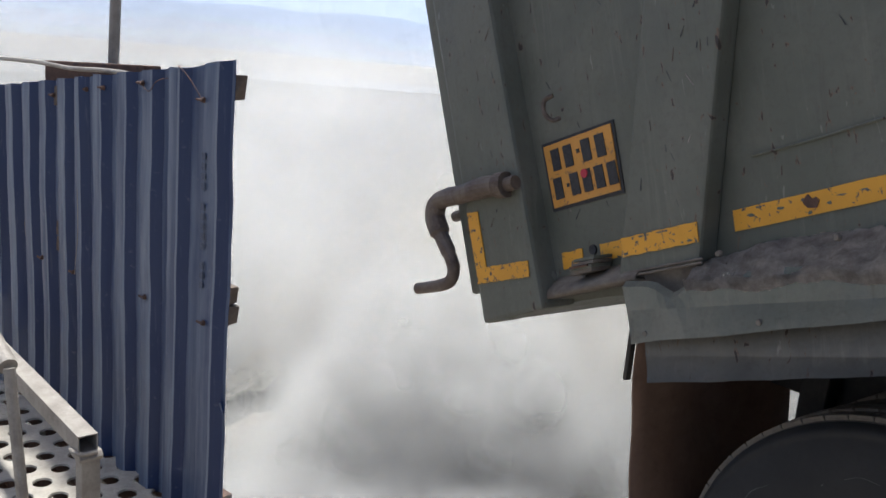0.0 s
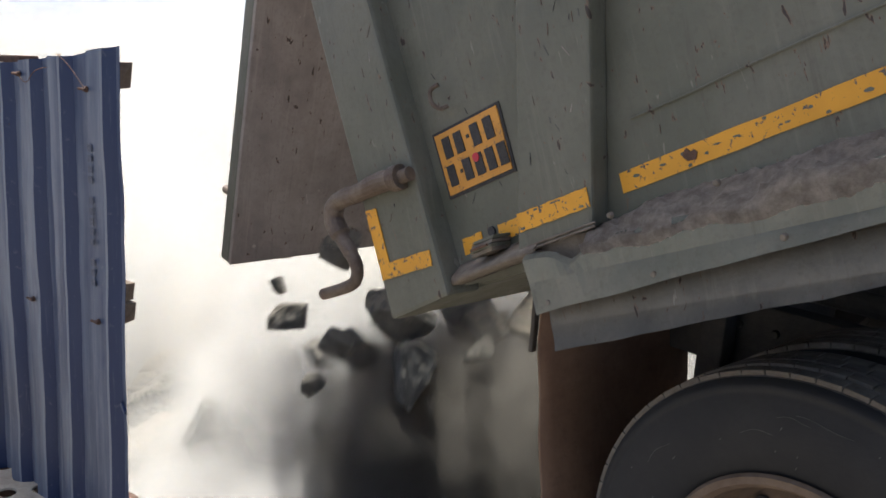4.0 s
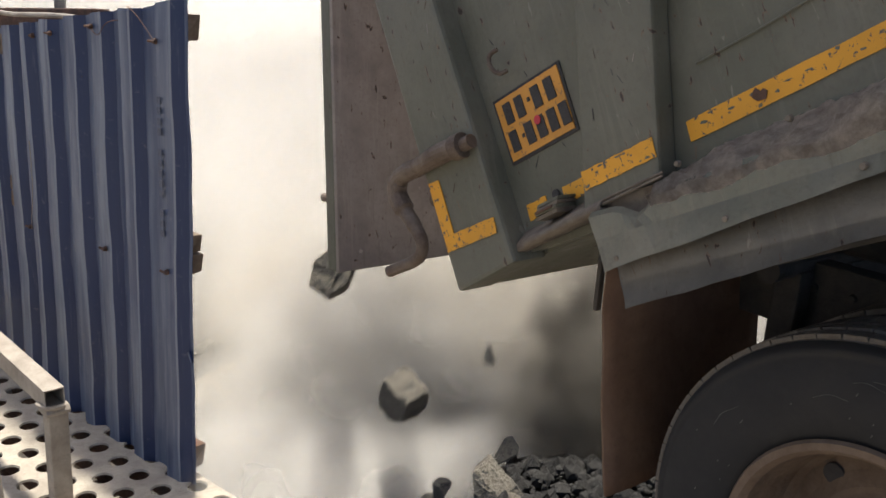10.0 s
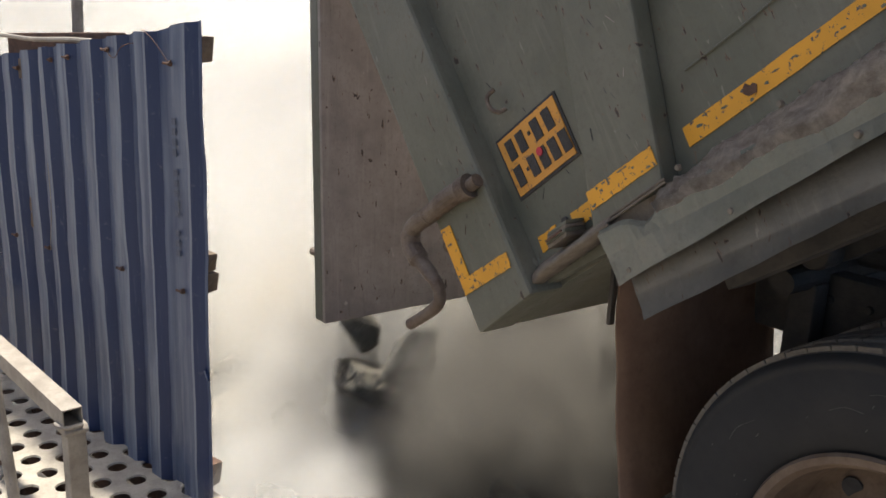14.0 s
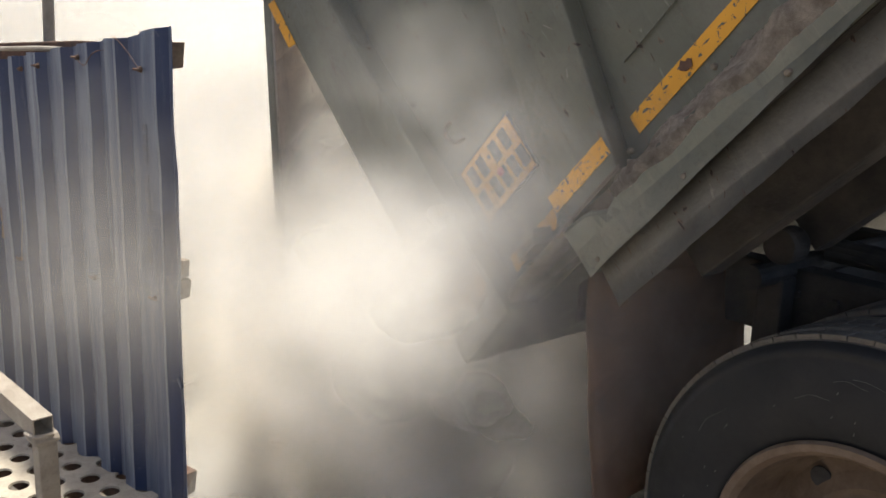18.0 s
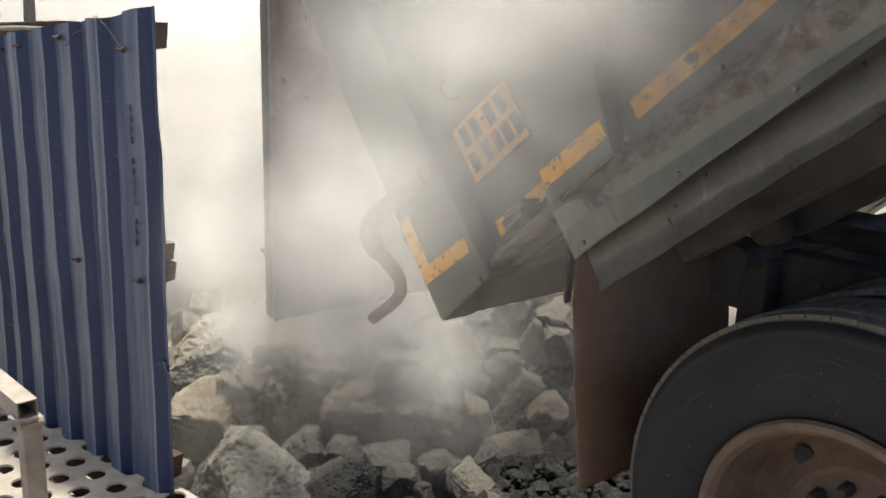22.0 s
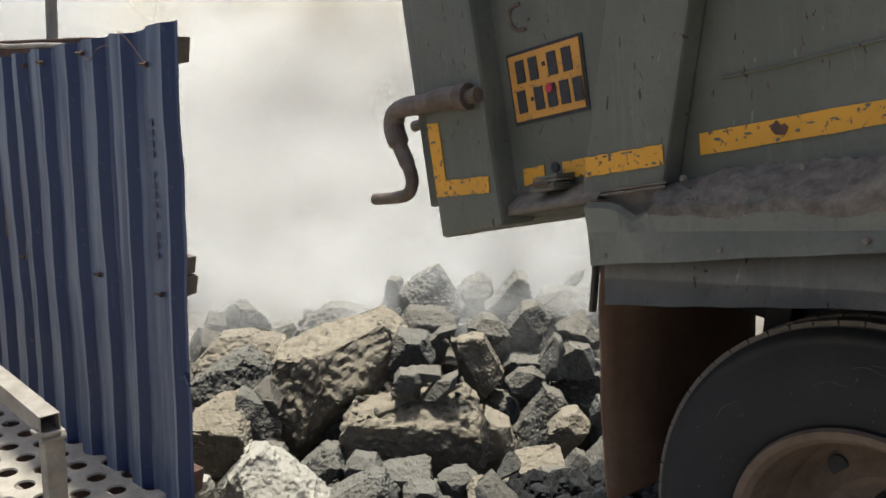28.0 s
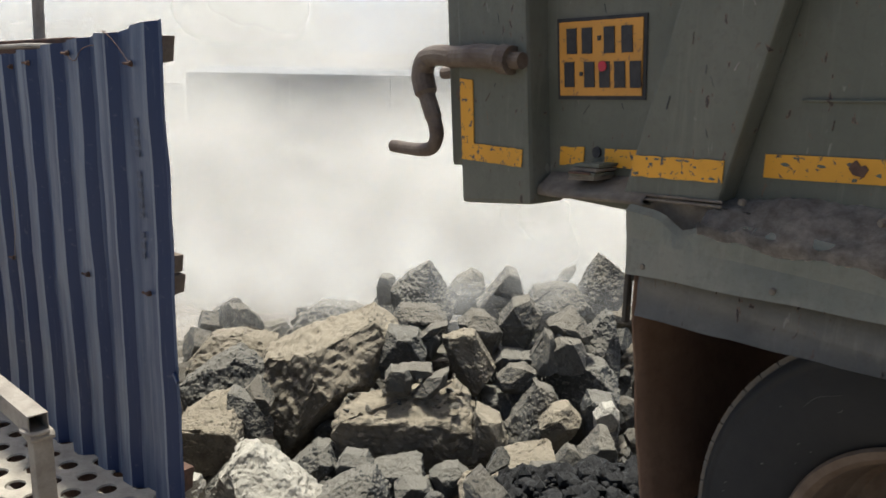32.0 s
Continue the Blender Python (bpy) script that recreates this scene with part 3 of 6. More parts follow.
    # slanting round brace beside the rail
    part("brace_pipe", tube([(-0.36, -0.16, 0.47), (-0.62, -0.17, 0.56), (-1.5, -0.2, 0.9)], 0.033, 14), STEEL, rail)
    part("brace_post", tube([(-0.345, -0.16, 0.47), (-0.21, -0.15, -0.2)], 0.02, 10), STEEL, rail)


build_walkway()


def build_behind_fence():
    """Leaning pole, brown beam and slack hose that stand over the fence."""
    pole = tagged(new("leaning_pole"), "grey leaning metal pole behind the fence", "pole")
    part("shaft", tube([(-3.22, -0.36, ground_z(-3.2, -0.3)), (-3.205, -0.325, 1.48), (-3.19, -0.29, 2.35)], 0.026, 10, 3), STEEL, pole)
    beam = part("steel_beam", box(-1.62, -0.71, 0.13, 0.21, 1.30, 1.478, 0.006), RUST)
    beam.matrix_world = FENCE @ pose(0, 0, 0.08, 0, -2.4, 0)
    tagged(beam, "rusty brown steel beam lying along the back of the fence", "beam")
    hose = part("slack_hose", tube([(-3.4, 0.10, 1.36), (-2.4, 0.07, 1.455), (-1.62, 0.055, 1.482), (-1.25, 0.05, 1.478), (-0.95, 0.05, 1.490), (-0.75, 0.055, 1.492)], 0.010, 8, 5), STEEL)
    hose.matrix_world = FENCE
    tagged(hose, "pale slack hose lying over the fence top", "hose")


build_behind_fence()


# ---- tipper truck ----
def rear(z):
    """x of the leaning rear edge of the body at height z over the hinge."""
    return -0.590 - 0.090 * (z + 0.02)


TOP = 1.50
GATE_LEN = 1.43
GATE_X, GATE_Z = -0.732, 1.494


def build_body(truck):
    bm = prism([(rear(0.03) + 0.06, 0.03), (4.3, 0.03), (4.3, TOP), (rear(TOP) + 0.06, TOP)], 0.035, 0.075)
    body = part("dump_body", bm, GREEN, truck, "worn grey-green steel tipping body, tilting")
    part("side_wall", prism([(rear(0.03) + 0.06, 0.03), (4.3, 0.03), (4.3, TOP), (rear(TOP) + 0.06, TOP)], 2.225, 2.265), GREEN, body)
    part("floor", box(rear(0.03) + 0.02, 4.3, 0.0755, 2.2245, 0.040, 0.075), GATE_IN, body)
    # separate dark layer below the pale brown floor
    part("floor_underside", box(-0.12, 4.3, 0.0755, 2.2245, 0.028, 0.0385), CHASSIS, body, "dark plate under the floor")
    part("far_skirt", box(-0.03, 4.25, 2.336, 2.346, -0.16, 0.06), SKIRT, body)
    part("front_wall", box(4.26, 4.32, 0.036, 2.264, 0.032, TOP + 0.25), GREEN, body)
    for y in (0.25, 0.75, 1.45, 2.0):
        part("floor_beam", box(0.02, 4.25, y - 0.04, y + 0.04, -0.14, 0.027, 0.006), CHASSIS, body)
    # rear corner posts
    for y0, y1, nm in ((-0.035, 0.085, "rear_post"), (2.215, 2.335, "rear_post")):
        part(nm, prism([(rear(-0.02), -0.02), (rear(-0.02) + 0.245, 0.012), (rear(TOP) + 0.235, TOP), (rear(TOP), TOP)], y0, y1, 0.012), GREEN, body)
    part("rear_sill", prism([(rear(-0.02) + 0.02, -0.016), (-0.35, 0.020), (-0.10, 0.034), (-0.10, 0.0375), (rear(0.03) + 0.02, 0.0375)], 0.086, 2.21), GREEN, body)
    # bent lower edge between post and skirt
    bm = bmesh.new()
    cols = []
    for i in range(34):
        x = -0.345 + 0.325 * i / 33
        u = smooth(0, 1, i / 9)
        w = 0.004 * noise.noise(Vector((x * 14, 4, 0)))
        rise = 0.085 * (x + 0.31)
        cols.append([bm.verts.new(p) for p in ((x, 0.033, 0.088 + rise + w), (x, 0.010 - 0.004 * u, 0.074 + rise + w), (x, -0.010 - 0.018 * u, 0.060 + rise + w), (x, -0.014 - 0.032 * u, 0.048 + rise), (x, -0.013 - 0.030 * u, 0.040 + rise - w), (x, 0.02, 0.036 + rise))])
    for a, b in zip(cols, cols[1:]):
        for k in range(5):
            bm.faces.new((a[k], b[k], b[k + 1], a[k + 1]))
    bmesh.ops.recalc_face_normals(bm, faces=bm.faces[:])
    bmesh.ops.solidify(bm, geom=bm.faces[:], thickness=0.004)
    part("lower_lip", bm, LEDGE, body, "bent dusty lower lip of the side wall", smooth=True)
    for z, q in ((0.0, 0.0), (0.008, 0.004)):
        part("rib_flange", tube([(-0.068, -0.030 + q, 0.073 + z), (0.03, -0.033 + q, 0.0795 + z), (0.155, -0.034 + q, 0.088 + z)], 0.0030, 7, 4), LEDGE, body)
    part("pocket_back", box(-0.04, 0.24, -0.012, -0.006, -0.03, 0.082), LEDGE, body, "dust-filled pocket behind the dented skirt")
    # leaning box ribs, folded from plate
    for x in (-0.085, 1.15, 2.35, 3.45):
        out = [(x, 0.075), (x + 0.225, 0.09), (x + 0.225 + 0.255 * 1.41, TOP), (x + 0.27 * 1.425, TOP)]
        part("folded_rib", prism(out, -0.025, 0.034, 0.008), GREEN, body)
    part("weld_seam", tube([(0.255, 0.030, 0.289), (0.40, 0.030, 0.296), (0.57, 0.030, 0.309), (1.2, 0.030, 0.345)], 0.0025, 6, 4), GREEN, body)
    part("top_rail", box(rear(TOP) + 0.02, 4.3, -0.02, 0.10, TOP, TOP + 0.07, 0.012), GREEN, body)
    part("top_rail", box(rear(TOP) + 0.02, 4.3, 2.20, 2.32, TOP, TOP + 0.07, 0.012), GREEN, body)
    # ledge with packed dirt, and the two skirt plates under it
    bm = bmesh.new()
    cols = []
    for i in range(420):
        x = 0.128 + 4.1 * (i / 419) ** 1.7
        r = lambda k: noise.fractal(Vector((x * 9, k * 0.9, 3)), 0.6, 2.3, 6)
        hi = 0.022 * smooth(0.5, 0.62, x)
        lo = smooth(0.10, 0.30, x) * (0.7 + 0.3 * smooth(0.45, 0.7, x))
        cols.append([bm.verts.new(p) for p in (
            (x, 0.036, 0.094 + 0.034 * lo + 0.010 * r(0)), (x, 0.012, 0.086 + 0.032 * lo + 0.018 * r(1)), (x, -0.012, 0.080 + 0.022 * lo + 0.024 * r(2)),
            (x, -0.035, 0.066 + 0.020 * lo + 0.026 * r(3)), (x, -0.058 + 0.006 * r(8), 0.058 + 0.016 * r(4) + hi), (x, -0.070 + 0.006 * r(9), 0.047 + 0.020 * r(5) + hi), (x, -0.050, 0.0))])
    for a, b in zip(cols, cols[1:]):
        for k in range(6):
            bm.faces.new((a[k], b[k], b[k + 1], a[k + 1]))
    part("packed_dirt", bm, DIRT, body, "dry grey-brown dirt packed on the ledge", smooth=True)
    bm = bmesh.new()
    cols = []
    for i in range(90):
        x = -0.045 + 4.3 * (i / 89) ** 1.6
        dent = 0.026 * math.exp(-((x - 0.088) / 0.034) ** 2) + 0.012 * math.exp(-((x - 0.468) / 0.03) ** 2) - 0.02 * smooth(0.5, 0.62, x) + 0.008 * noise.noise(Vector((x * 5, 0, 0)))
        sh = 0.03 * max(0, 1 - (i / 6.0))
        cols.append([bm.verts.new(p) for p in ((x, -0.046, 0.062 - dent), (x + 0.0, -0.060, 0.050 - dent), (x + sh * 0.3, -0.064 - 0.3 * dent, 0.0), (x + sh, -0.082, -0.070 + 0.062 * min(x, 0.9) + 0.003 * noise.noise(Vector((x * 7, 1, 0)))))])
    for a, b in zip(cols, cols[1:]):
        for k in range(3):
            bm.faces.new((a[k], b[k], b[k + 1], a[k + 1]))
    bmesh.ops.solidify(bm, geom=bm.faces[:], thickness=0.006)
    part("upper_skirt", bm, SKIRT, body, "dented dusty skirt plate")
    bm = bmesh.new()
    cols = []
    for i in range(70):
        x = -0.004 + 4.25 * (i / 69) ** 1.5
        w = 0.006 * noise.noise(Vector((x * 4, 8, 0)))
        cols.append([bm.verts.new(p) for p in ((x, -0.050, -0.030), (x, -0.056 + w, -0.10), (x + (0.012 if i == 0 else 0), -0.070 + w, -0.157 + 0.050 * min(x, 0.9) + 0.005 * noise.noise(Vector((x * 9, 3, 0)))))])
    for a, b in zip(cols, cols[1:]):
        for k in range(2):
            bm.faces.new((a[k], b[k], b[k + 1], a[k + 1]))
    bmesh.ops.solidify(bm, geom=bm.faces[:], thickness=0.005)
    part("lower_skirt", bm, STRIP, body, "hanging dark rubber skirt strip", smooth=True)
    for x, z in ((0.021, -0.050), (0.30, -0.034), (0.57, -0.015), (0.95, 0.0), (1.4, 0.0), (0.194, 0.102), (0.445, 0.108)):
        b = part("bolt", bolt_mesh(0.0075, 0.009), LEDGE, body)
        b.location = (x, -0.076 if z < 0.05 else -0.030, z)
    # yellow stripes
    def stripe(x0, x1, z0, z1, y, slope=0.07, seed=0):
        k = 14
        xs = [x0 + (x1 - x0) * i / k for i in range(k + 1)]
        j = [0.0025 * noise.noise(Vector((x * 40, seed, 0))) for x in xs]
        low = [(x, z0 + slope * (x - x0) + q) for x, q in zip(xs, j)]
        high = [(x, z1 + slope * (x - x0) - q) for x, q in zip(xs, j)]
        bm = prism(low + high[::-1], y, y + 0.002)
        part("yellow_stripe", bm, YELLOW, body, "chipped yellow stripe")
    stripe(-0.592, -0.376, 0.092, 0.134, -0.0385, 0.02)
    stripe(-0.322, -0.249, 0.106, 0.146, 0.032, 0.1)
    stripe(-0.188, -0.064, 0.116, 0.156, 0.032)
    stripe(-0.062, 0.148, 0.118, 0.160, -0.0285, 0.062)
    stripe(0.195, 1.16, 0.144, 0.187, 0.0315, 0.068)
    part("yellow_stripe", prism([(-0.594, 0.1345), (-0.548, 0.1355), (-0.560, 0.288), (-0.608, 0.290)], -0.0385, -0.036), YELLOW, body, "chipped yellow stripe")
    part("yellow_stripe", prism([(-0.733, 1.22), (-0.692, 1.20), (-0.702, 1.40), (-0.742, 1.42)], -0.0385, -0.036), YELLOW, body, "chipped yellow stripe")
    # flaked patch in the stripe
    part("paint_flake", prism([(0.352, 0.180), (0.361, 0.170), (0.379, 0.168), (0.386, 0.182), (0.379, 0.189), (0.372, 0.186), (0.364, 0.196), (0.357, 0.190)], 0.0290, 0.0312), RUST, body, "flaked patch of bare dirty steel")
    # small chips where the body's green shows through the yellow
    rnd = random.Random(5)
    for k in range(30):
        if k < 21:
            x = 0.21 + 0.90 * (k + rnd.random()) / 21
            z, y = 0.1655 + 0.068 * (x - 0.195) + rnd.choice((-0.016, 0.017, 0.004, -0.006)), 0.0315
        else:
            x = -0.055 + 0.195 * (k - 21 + rnd.random()) / 9
            z, y = 0.139 + 0.062 * (x + 0.062) + rnd.choice((-0.015, 0.016, 0.005)), -0.0285
        n, w, h = 6, rnd.uniform(0.004, 0.011), rnd.uniform(0.0022, 0.0050)
        ring = [(x + w * rnd.uniform(0.5, 1.1) * math.cos(math.tau * i / n), z + h * rnd.uniform(0.5, 1.1) * math.sin(math.tau * i / n)) for i in range(n)]
        part("paint_chip", prism(ring, y - 0.0010, y + 0.0006), GREEN, body)
    # clamp block under the stripe
    clamp = part("clamp_block", prism([(-0.230, 0.088), (-0.158, 0.094), (-0.155, 0.104), (-0.228, 0.098)], -0.036, 0.030, 0.002), LEDGE, body, "stack of folded steel plates")
    for k in range(3):
        z = 0.0995 + 0.0095 * k
        part("clamp_plate", prism([(-0.228 + 0.002 * k, z), (-0.154 + 0.003 * k, z + 0.004), (-0.150 + 0.002 * k, z + 0.012), (-0.222 + 0.003 * k, z + 0.0075)], -0.040 + 0.004 * k, 0.029, 0.0015), LEDGE if k % 2 else GREEN, clamp)
    part("clamp_bolt", tube([(-0.22, -0.044, 0.106), (-0.16, -0.044, 0.110)], 0.003, 6), RUST, clamp)
    # flat black disc stands for the dark of the opening
    part("drain_hole", lathe([(0.0001, 0.0), (0.012, 0.0), (0.0125, 0.004), (0.0001, 0.0045)], 16), BLACK, body).location = (-0.212, 0.030, 0.146)
    # painted number panel: its characters are plain bars
    panel = part("number_panel", prism([(-0.328, 0.263), (-0.098, 0.276), (-0.108, 0.435), (-0.344, 0.424)], 0.029, 0.0345), PLATE, body, "orange painted number panel with black bars")
    part("border", prism([(-0.335, 0.254), (-0.089, 0.268), (-0.100, 0.443), (-0.353, 0.432)], 0.0315, 0.0346), BLACK, panel)
    for z, at in ((0.356, (-0.313, -0.268, -0.205, -0.157)), (0.283, (-0.314, -0.255, -0.212, -0.170, -0.128))):
        for x in at:
            rise = z + 0.045 * (x + 0.3)
            lean = -0.006
            part("character_bar", prism([(x, rise), (x + 0.029, rise + 0.0015), (x + 0.029 + lean, rise + 0.0565), (x + lean, rise + 0.055)], 0.0265, 0.0289), BLACK, panel)
    part("character_bar", prism([(-0.226, 0.386), (-0.217, 0.387), (-0.218, 0.397), (-0.227, 0.396)], 0.0265, 0.0289), BLACK, panel)
    part("character_bar", prism([(-0.271, 0.309), (-0.263, 0.310), (-0.264, 0.319), (-0.272, 0.318)], 0.0265, 0.0289), BLACK, panel)
    part("red_dot", lathe([(0.0001, -0.002), (0.011, -0.002), (0.0115, 0.0), (0.0001, 0.001)], 16), RED, panel).location = (-0.205, 0.0245, 0.333)
    # short scrapes and gouges in the paint
    rs = random.Random(17)
    for k in range(46):
        on_rib = k % 2
        z = rs.uniform(0.2, 0.75)
        x = rs.uniform(-0.04, 0.11) + 0.25 * (z - 0.075) if on_rib else rs.choice((rs.uniform(-0.56, -0.42), rs.uniform(-0.33, -0.1), rs.uniform(0.3, 0.9)))
        y = -0.0262 if on_rib else -0.0362 if x < -0.4 else 0.0335
        ln, wd, lean = rs.uniform(0.006, 0.028), rs.uniform(0.0012, 0.003), rs.uniform(-0.6, 0.9)
        dx = ln * lean
        part("scrape", prism([(x, z), (x + wd, z - 0.001), (x + wd * 0.6 + dx, z + ln), (x + dx, z + ln * 0.96)], y, y + 0.0008), (BLACK, SCUFF, GATE_IN, RUST)[rs.choice((0, 0, 1, 2, 3))], body)
    # lock crank of the tailgate
    crank = part("lock_crank", tube([(-0.425, -0.055, 0.340), (-0.50, -0.055, 0.346), (-0.63, -0.055, 0.341)], [0.027, 0.029, 0.026], 16, 4), PIPE, body, "worn brown pipe crank of the tailgate lock")
    part("crank_collar", tube([(-0.408, -0.052, 0.339), (-0.44, -0.055, 0.341)], 0.034, 16), PIPE, crank)
    part("crank_pin", tube([(-0.375, -0.05, 0.339), (-0.41, -0.052, 0.339)], 0.019, 12), PIPE, crank)
    part("crank_arm", tube([(-0.61, -0.055, 0.341), (-0.665, -0.055, 0.344), (-0.715, -0.055, 0.336), (-0.738, -0.055, 0.300), (-0.722, -0.055, 0.25), (-0.690, -0.055, 0.19), (-0.674, -0.055, 0.145), (-0.694, -0.055, 0.110), (-0.75, -0.055, 0.099), (-0.865, -0.055, 0.097)], [0.027, 0.026, 0.029, 0.030, 0.022, 0.019, 0.018, 0.018, 0.017], 14, 6), PIPE, crank)
    far = part("lock_crank", tube([(-0.42, 2.36, 0.352), (-0.64, 2.37, 0.345), (-0.74, 2.375, 0.32), (-0.70, 2.375, 0.14), (-0.76, 2.375, 0.1), (-0.86, 2.375, 0.1)], 0.026, 10, 4), PIPE, body)
    part("pivot_boss", tube([(rear(0.24) - 0.03, 0.0, 0.25), (rear(0.24) + 0.02, 0.0, 0.25)], 0.02, 10), PIPE, body)
    hook = part("rope_hook", tube([(-0.262, 0.02, 0.482), (-0.272, 0.0, 0.478), (-0.287, -0.008, 0.50), (-0.284, -0.006, 0.53), (-0.262, 0.004, 0.538)], 0.006, 7, 4), PIPE, body)
    return body


def build_gate(truck):
    """Tailgate hung from its top; it swings about the upper edge."""
    g = GATE_LEN
    bm = box(-0.018, 0.0, 0.0, 2.30, -g, 0.02, 0.003)
    gate = part("tailgate", bm, GATE_IN, truck, "dusty brown-grey steel tailgate hung from the top")
    for y in (0.0, 2.22):
        part("gate_frame", box(-0.075, -0.0185, y, y + 0.08, -g, 0.02, 0.008), GREEN, gate)
    for z in (-g, -1.05, -0.67, -0.34, -0.06):
        part("gate_frame", box(-0.08, -0.0185, 0.081, 2.219, z, z + 0.075, 0.006), GREEN, gate)
    part("latch_pin", tube([(-0.135, 0.03, -g + 0.24), (-0.08, 0.03, -g + 0.24)], 0.016, 10), PIPE, gate)
    for y in (0.3, 1.15, 2.0):
        part("hinge_eye", lathe([(0.012, -0.05), (0.04, -0.05), (0.04, 0.05), (0.012, 0.05)], 14), GREEN, gate).location = (-0.02, y, 0.03)
    return gate


def tyre_and_rim(truck, x, y, outer=True):
    """One wheel: its disc turns, with the tyre on it. The sidewall facing the camera lies at local y = 0."""
    R, r, w = 0.525, 0.292, 0.27
    lip = [(0.268, 0.055), (0.272, 0.012), (0.284, -0.004), (0.300, -0.006), (0.306, 0.004), (0.300, 0.016)]
    wheel = part("wheel", lathe([(0.0005, 0.150), (0.15, 0.150), (0.165, 0.145), (0.20, 0.165), (0.235, 0.175), (0.25, 0.15), (0.262, 0.08)] + lip, 72), RIM, truck, "rusty dished steel wheel", smooth=False)
    wheel.location = (x, y, 0.512)
    wheel.scale = (1.008, 1, 1.008)
    prof = [(0.288, 0.03), (0.300, 0.016), (0.318, 0.004), (0.345, -0.006), (0.40, -0.012), (0.445, -0.008), (0.475, 0.002), (0.483, 0.004), (0.487, 0.001), (0.497, 0.006), (0.505, 0.016), (0.510, 0.024)]
    tyre = lathe(prof, 96)
    part("tyre", tyre, RUBBER, wheel, "black scuffed tyre sidewall", smooth=True)
    bm = lathe([(0.509, 0.022), (0.517, 0.040), (0.519, 0.10), (0.520, 0.135), (0.519, 0.17), (0.517, 0.23), (0.509, 0.248), (0.47, 0.265), (0.34, 0.27), (0.288, 0.24)], 96)
    part("tread", bm, TREAD, wheel, "dust-caked tyre tread", smooth=True)
    rows_ = ((0.027, 0.076, 0), (0.084, 0.130, 0.35), (0.139, 0.186, 0), (0.195, 0.246, 0.35))
    if outer:
        for y0, y1, off in rows_:
            lug = mesh_of("tread_lug", box(0.500, 0.5255 if 0.05 < y0 < 0.19 else 0.522, y0, y1, -0.0258, 0.0258, 0.003), TREAD)
            for k in range(60):
                ob = new("tread_lug", lug)
                ob.parent = wheel
                ob.rotation_euler = (0, -(2 * math.pi * k / 60 + off * 0.1), 0)
    else:
        bm = bmesh.new()
        for k in range(60):
            for y0, y1, off in rows_:
                add(bm, box(0.500, 0.524, y0, y1, -0.0258, 0.0258, 0.003), Matrix.Rotation(-(2 * math.pi * k / 60 + off * 0.1), 4, "Y"))
        tagged(part("tread_pattern", bm, TREAD, wheel), kind="stuff")
    for k in range(10):
        a = 2 * math.pi * k / 10
        nut = lathe([(0.0005, 0.108), (0.011, 0.108), (0.016, 0.118), (0.017, 0.15)], 6)
        ob = part("wheel_nut", nut, HUB, wheel)
        ob.location = (0.118 * math.cos(a), 0, 0.118 * math.sin(a))
    part("hub", lathe([(0.0005, 0.03), (0.06, 0.032), (0.075, 0.05), (0.082, 0.15)], 24), HUB, wheel, "greasy black hub")
    # hand holes as black discs: their inner dark is painted on
    for k in range(6):
        a = 2 * math.pi * (k + 0.3) / 6
        h = part("hand_hole", lathe([(0.0005, 0.0), (0.024, 0.0), (0.026, 0.004), (0.0005, 0.006)], 16), BLACK, wheel)
        h.location = (0.203 * math.cos(a), 0.160, 0.203 * math.sin(a))
    for k in range(46):
        a, q = random.uniform(0, 2 * math.pi), random.choice((0.335, 0.36, 0.385, 0.41, 0.44))
        s = tube([(0, -0.0125, 0), (random.uniform(0.001, 0.003), -0.0125, random.uniform(0.003, 0.007))], 0.0009, 5)
        ob = part("scuff", s, SCUFF, wheel)
        ob.location = (q * math.cos(a), 0.0, q * math.sin(a))
    for a0, q0, ln in ((112, 0.40, 0.07), (95, 0.445, 0.10), (100, 0.437, 0.06), (150, 0.42, 0.08)):
        pts = [((q0 + 0.004 * math.sin(i * 1.1 + a0)) * math.cos(radians(a0 - i * ln * 30)), -0.012, (q0 + 0.004 * math.sin(i * 1.1 + a0)) * math.sin(radians(a0 - i * ln * 30))) for i in range(6)]
        part("scuff", tube(pts, 0.0006, 5, 3), SCUFF, wheel)
    return wheel


